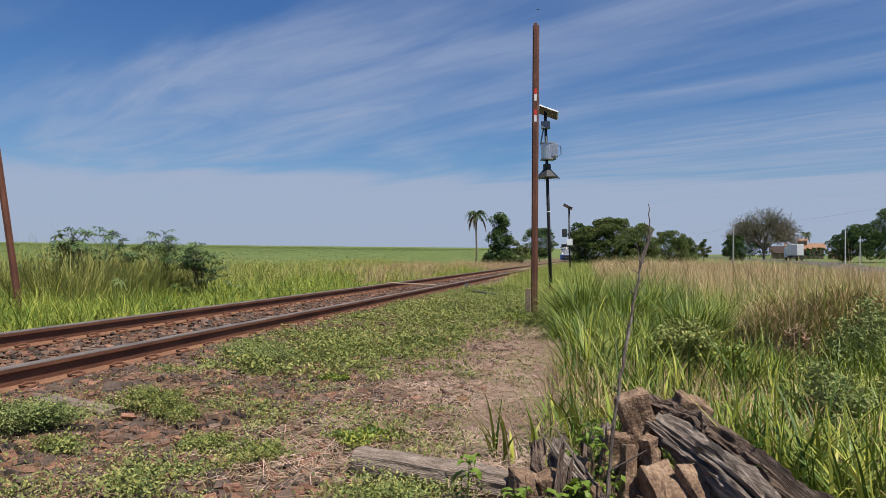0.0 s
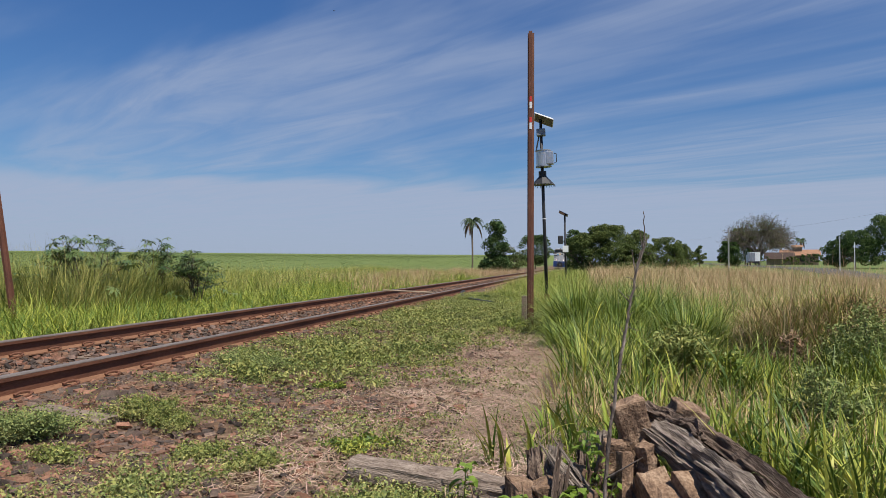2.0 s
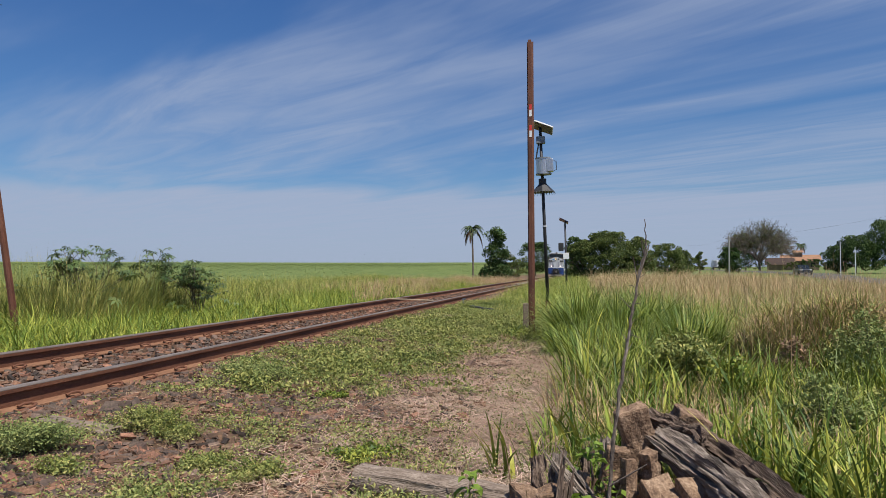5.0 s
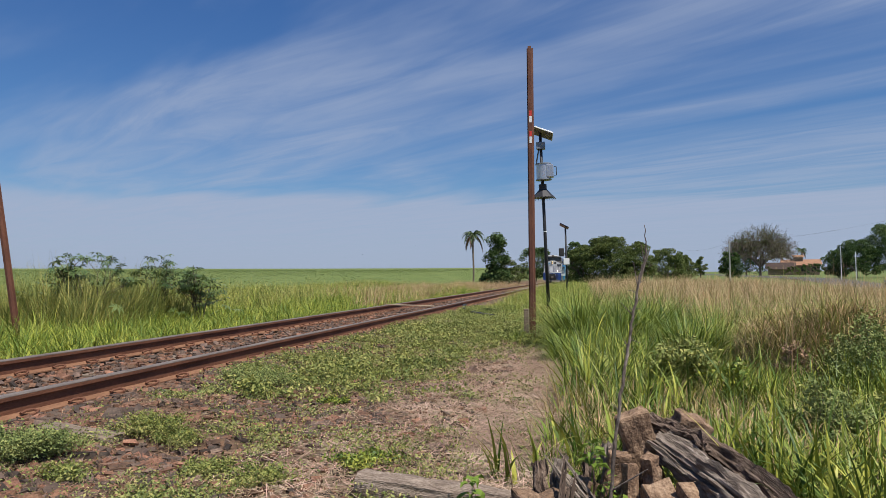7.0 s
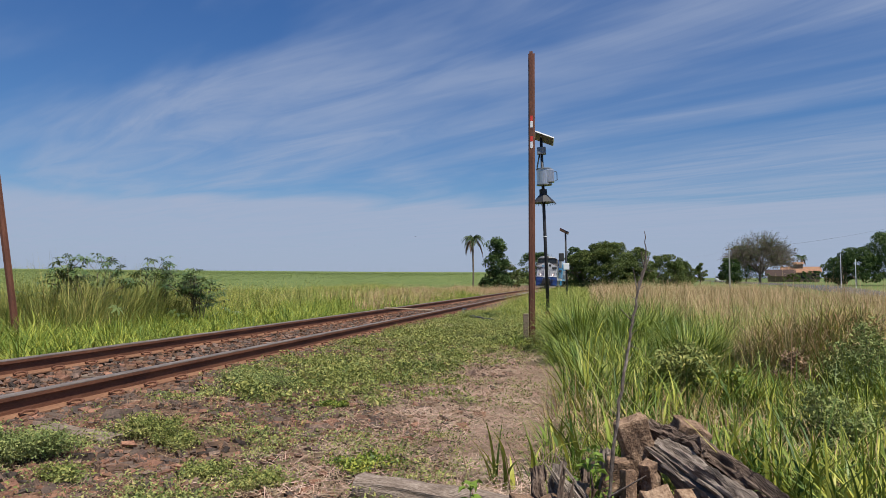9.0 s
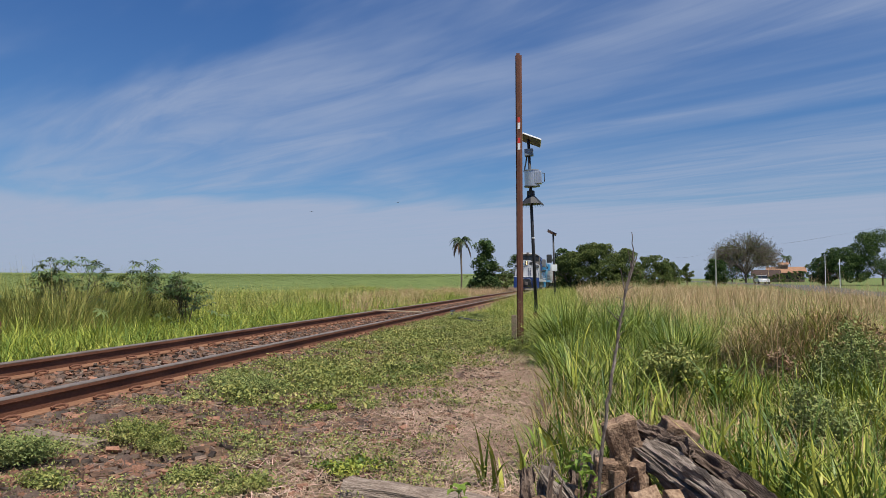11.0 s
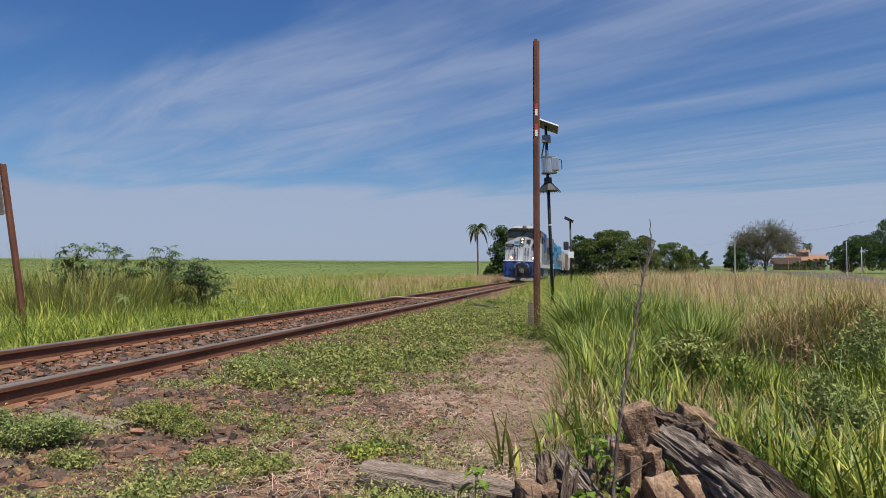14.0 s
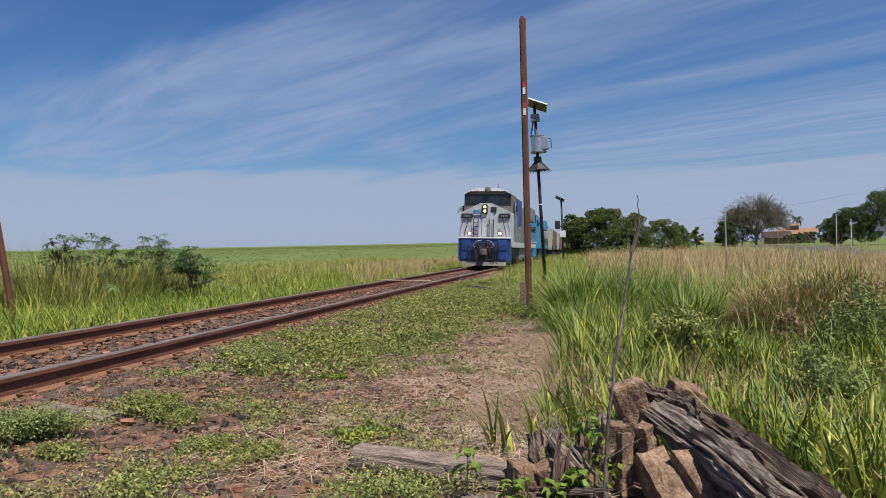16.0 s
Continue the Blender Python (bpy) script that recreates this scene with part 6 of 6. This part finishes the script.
        part("twig", tube([pts[k], pts[k].lerp(e, 0.5) + Vector((0, 0, rk.uniform(-0.006, 0.008))), e], [0.0028, 0.002, 0.0008], 4), DEADSTICK, st)
    for a, b, r in (((5.79, 3.47, 0.74), (5.735, 3.45, 0.80), 0.004), ((5.825, 3.49, 0.90), (5.88, 3.51, 1.06), 0.007), ((5.82, 3.49, 0.88), (5.80, 3.48, 1.0), 0.004), ((5.775, 3.46, 0.62), (5.83, 3.46, 0.60), 0.003), ((5.855, 3.52, 1.0), (5.84, 3.52, 1.1), 0.003), ((5.67, 3.37, -0.1), (5.84, 3.34, 0.02), 0.006), ((5.66, 3.35, -0.28), (5.80, 3.32, -0.2), 0.004)):
        part("twig", rod(bmesh.new(), a, b, r, r * 0.4, 5), DEADSTICK, st)
    for k, (a, b) in enumerate([((5.03, 3.5, -0.34), (4.93, 3.52, 0.02)), ((5.2, 3.6, -0.34), (5.14, 3.62, 0.0)), ((5.42, 3.7, -0.3), (5.4, 3.72, 0.06)), ((5.3, 3.35, -0.34), (5.28, 3.3, -0.12))]):
        ob = thing("dry_stalk", "pale dry plant stalk standing beside a wood heap", "stalk", pose(0, 0, 0), "dry stalks by the wood heap")
        part("stalk", rod(bmesh.new(), a, b, 0.004, 0.0025, 5), STRAW, ob)


make_pile()


# ---- far side: road, house, poles ----
def road_at(y, off=0.0):
    """A place on the road, off metres to the right of its middle line."""
    x = 33.6 + 0.05 * y + off
    return x, y, float(gz(x, max(y, 0))) + 0.07


def make_far():
    ys = np.concatenate([np.arange(-60, 200, 8.0), np.geomspace(200, 1800, 24)])
    bm = bmesh.new()
    rows = [[bm.verts.new(road_at(float(y), o)) for o in (-3.2, 0, 3.2)] for y in ys]
    for p, q in zip(rows, rows[1:]):
        for k in range(2):
            bm.faces.new((p[k], p[k + 1], q[k + 1], q[k]))
    me = bpy.data.meshes.new("road")
    bm.to_mesh(me)
    bm.free()
    me.materials.append(ASPHALT)
    tagged(new("road", me), "grey asphalt road beyond dry grass", "road", kind="structure")
    h = thing("house", "low farm building with orange terracotta roof among trees", "house", pose(61.8, 196, float(gz(61.8, 196)), 0, 0, -12))
    part("wall", box(-4.2, 4.2, -3, 3, 0, 2.6), PLASTER, h)
    part("roof", prism([(-3.6, 2.5), (3.6, 2.5), (0, 4.1)], "x", -4.8, 4.8), TERRA, h, "orange terracotta tile roof")
    part("tower", box(-1.7, 0.5, -1.2, 1.2, 3.2, 4.7), PLASTER, h, "square plastered chimney tower")
    part("tower_roof", prism([(-1.5, 4.7), (1.5, 4.7), (0, 5.3)], "x", -2.0, 0.8), TERRA, h, "small tile roof on the tower")
    part("side_roof", prism([(-6.6, 1.5), (-0.6, 1.5), (-3.4, 3.3)], "x", -8.6, -1.4), DARKROOF, h, "dark brown tile roof of the side wing")
    part("side_wall", box(-8.0, -2.0, -6.0, -1.2, 0, 1.5), PLASTER, h)
    for x in (-2.6, 0.4, 2.8):
        part("window", box(x - 0.5, x + 0.5, -3.03, -2.98, 0.9, 2.0), BLACKP, h)
    # utility poles and their wires
    tops = []
    for x, y, hh in ((23.65, 92, 5.6), (30.2, 50, 6.4)):
        z = float(gz(x, y))
        p = thing("utility_pole", "grey concrete utility pole beside the road", "pole", pose(x, y, z), "utility poles along the road")
        part("shaft", rod(bmesh.new(), (0, 0, -0.4), (0, 0, hh), 0.11, 0.08, 8), CONCRETE, p)
        part("crossarm", box(-0.45, 0.45, -0.04, 0.04, hh - 0.32, hh - 0.24), BARK, p)
        tops.append(Vector((x, y, z + hh - 0.2)))
    w = thing("power_line", "thin dark wires slung between utility poles", "wire", pose(0, 0, 0))
    tops = [Vector((26.5, 150, 6.4))] + tops
    for a, b in zip(tops, tops[1:]):
        for o in (-0.6, 0.6):
            pts = [a.lerp(b, i / 8) + Vector((0, o, -0.5 * math.sin(math.pi * i / 8))) for i in range(9)]
            part("wire", rods(pts, 0.004, 4), GREYBOX, w)
    # slim white gate posts by the dark trees
    for x, y, hh in ((40.6, 104, 4.8), (42.65, 104.5, 4.0)):
        p = thing("fence_post", "slim pale post standing in tall grass", "post", pose(x, y, float(gz(x, y))), "pale posts by the road")
        part("shaft", rod(bmesh.new(), (0, 0, -0.3), (0, 0, hh), 0.05, 0.04, 6), WHITEP, p)


make_far()


# ---- road vehicles and birds ----
def road_wheels(ob, ys, half, r):
    for y in ys:
        for s in (-1, 1):
            part("wheel", rod(bmesh.new(), (s * half - 0.11, y, r), (s * half + 0.11, y, r), r, r, 14), BLACKP, ob)


def car(paint, label, van=False):
    """A car whose nose points to -Y."""
    ob = thing("van" if van else "car", label, "vehicle")
    if van:
        part("body", prism([(-2.3, 0.4), (2.4, 0.4), (2.4, 2.1), (-0.9, 2.1), (-1.7, 1.25), (-2.3, 1.05)], "x", -0.95, 0.95), paint, ob)
        part("windscreen", prism([(-1.72, 1.28), (-1.0, 2.0), (-0.98, 2.0), (-1.70, 1.28)], "x", -0.8, 0.8), GLASS, ob)
    else:
        part("body", prism([(-2.1, 0.35), (2.1, 0.35), (2.15, 0.85), (1.5, 0.95), (-1.0, 0.92), (-2.05, 0.75)], "x", -0.86, 0.86), paint, ob)
        part("cabin", prism([(-1.05, 0.9), (1.6, 0.93), (1.1, 1.45), (-0.35, 1.45)], "x", -0.74, 0.74), GLASS, ob, "dark glazed cabin")
        part("roof", box(-0.7, 0.7, -0.35, 1.1, 1.452, 1.49), paint, ob)
    for s in (-1, 1):
        part("headlight", box(s * 0.62 - 0.16, s * 0.62 + 0.16, -2.33 if van else -2.11, -2.2 if van else -2.0, 0.68, 0.84, 0.02), WHITEP, ob)
    road_wheels(ob, (-1.4, 1.4), 0.82, 0.32)
    return ob


def box_truck():
    """A cargo truck whose nose points to +Y."""
    ob = thing("box_truck", "white box-bodied cargo truck driving away on the road", "truck")
    cargo = part("cargo_box", box(-1.05, 1.05, -2.0, 1.5, 0.95, 3.0, 0.03), WHITEP, ob)
    part("rear_door", box(-0.98, -0.02, -2.04, -2.0, 1.02, 2.9, 0.0), GREYBOX, cargo)
    part("rear_door", box(0.02, 0.98, -2.04, -2.0, 1.02, 2.9, 0.0), WHITEP, cargo)
    part("cab", box(-1.05, 1.05, 1.75, 3.3, 0.6, 2.4, 0.12), WHITEP, ob)
    part("chassis", box(-0.8, 0.8, -2.0, 3.2, 0.6, 0.93), BLACKP, ob)
    road_wheels(ob, (-1.2, 2.4), 0.9, 0.42)
    return ob


def bird(label):
    ob = thing("bird", label, "bird", group="birds in flight")
    bm = bmesh.new()
    bmesh.ops.create_uvsphere(bm, u_segments=10, v_segments=8, radius=1)
    bmesh.ops.transform(bm, matrix=Matrix.Diagonal((0.022, 0.06, 0.022, 1)), verts=bm.verts)
    part("body", bm, BLACKP, ob)
    for s in (-1, 1):
        part("wing", prism([(0.0, -0.028), (s * 0.05, -0.045), (s * 0.13, 0.01), (s * 0.05, 0.012), (0.0, 0.03)], "z", 0.006, 0.011), BLACKP, ob)
    part("tail", prism([(-0.008, 0.05), (0.008, 0.05), (0.022, 0.11), (-0.022, 0.11)], "z", 0.0, 0.005), BLACKP, ob)
    return ob


DARKCAR = surf("dark_car_paint", [(0.02, 0.025, 0.03), (0.035, 0.04, 0.05)], 3, 0.3, 0.2, 0)
YELLOW = surf("yellow_paint", [(0.5, 0.36, 0.06), (0.6, 0.45, 0.09)], 3, 0.45, 0, 0)
TRUCK, CAR_A, CAR_B = box_truck(), car(DARKCAR, "dark car coming along the road"), car(GREYBOX, "grey car coming along the road")
WHITE_CAR, YELLOW_VAN = car(WHITEP, "white car coming along the road"), car(YELLOW, "yellow van coming along the road", True)
BIRDS = [bird("small dark bird flying high overhead") for _ in range(3)]


# ---- what moves ----
BIRD_ROWS = [
    [(0.0, (-83.94, 269.44, 5.33), 0, 12, 8), (11.9, (-5.00, 21.13, 5.39), 0, 12, 8), (12.2, (-3.01, 14.87, 5.40), 0, 12, 8), (12.4, (-1.15, 10.66, 5.16), 0, 12, 8), (12.5, (-0.21, 8.81, 5.00), 0, 12, 8), (13.5, (9.19, -9.69, 4.44), 0, 12, 8), (16.0, (32.69, -55.94, 3.04), 0, 12, 8)],
    [(0.0, (-64.48, 272.28, 7.24), 0, -20, -4), (11.9, (-0.62, 21.98, 5.57), 0, -20, -4), (12.2, (0.99, 15.67, 5.29), 0, -20, -4), (12.4, (2.36, 11.36, 4.91), 0, -20, -4), (12.5, (2.97, 9.45, 4.73), 0, -20, -4), (13.5, (9.07, -9.65, 4.10), 0, -20, -4), (16.0, (24.32, -57.40, 2.53), 0, -20, -4)],
    [(0.0, (2.76, 38.13, 14.81), 0, 15, -75), (1.5, (-5.24, 36.31, 15.02), 0, 15, -75), (3.5, (-17.28, 33.76, 15.30), 0, 15, -75), (9.0, (-50.39, 26.75, 19.07), 0, 15, -75), (16.0, (-92.53, 17.82, 23.05), 0, 15, -75)],
]


def motions():
    for car, off in CARS:
        walk(car, [(t, on_track(FRONT + SPEED * (16.0 - t) + off, 0.15)) for t in (0.0, 4.0, 8.0, 12.0, 16.0)])
    for ob, off, rows in ((TRUCK, 1.8, ((0, 133), (1, 149), (2, 167), (4, 207), (7, 284), (16, 515))),
                          (CAR_A, -1.8, ((0, 335), (2, 248), (3, 201), (4, 158), (8, -12), (16, -58))),
                          (CAR_B, -1.8, ((0, 385), (2, 301), (3, 258), (4, 216), (9, 0), (16, -58))),
                          (WHITE_CAR, -1.8, ((0, 545), (8, 238), (9.2, 190), (11.3, 117), (12, 93), (16, -45))),
                          (YELLOW_VAN, -1.8, ((0, 800), (8, 517), (15, 267), (16, 232)))):
        walk(ob, [(t, pose(*road_at(y, off), 0, 0, -2.9)) for t, y in rows])
    for ob, rows in zip(BIRDS, BIRD_ROWS):
        walk(ob, [(t, pose(*p, b, r, h)) for t, p, b, r, h in rows])
    turns = int(16.0 / 0.08)
    for w in WHEELS:
        base = w.matrix_basis.copy()
        walk(w, [(k * 0.08, base @ pose(0, 0, 0, math.degrees(SPEED * k * 0.08 / 0.5) % 360, 0, 0)) for k in range(turns + 1)])


motions()
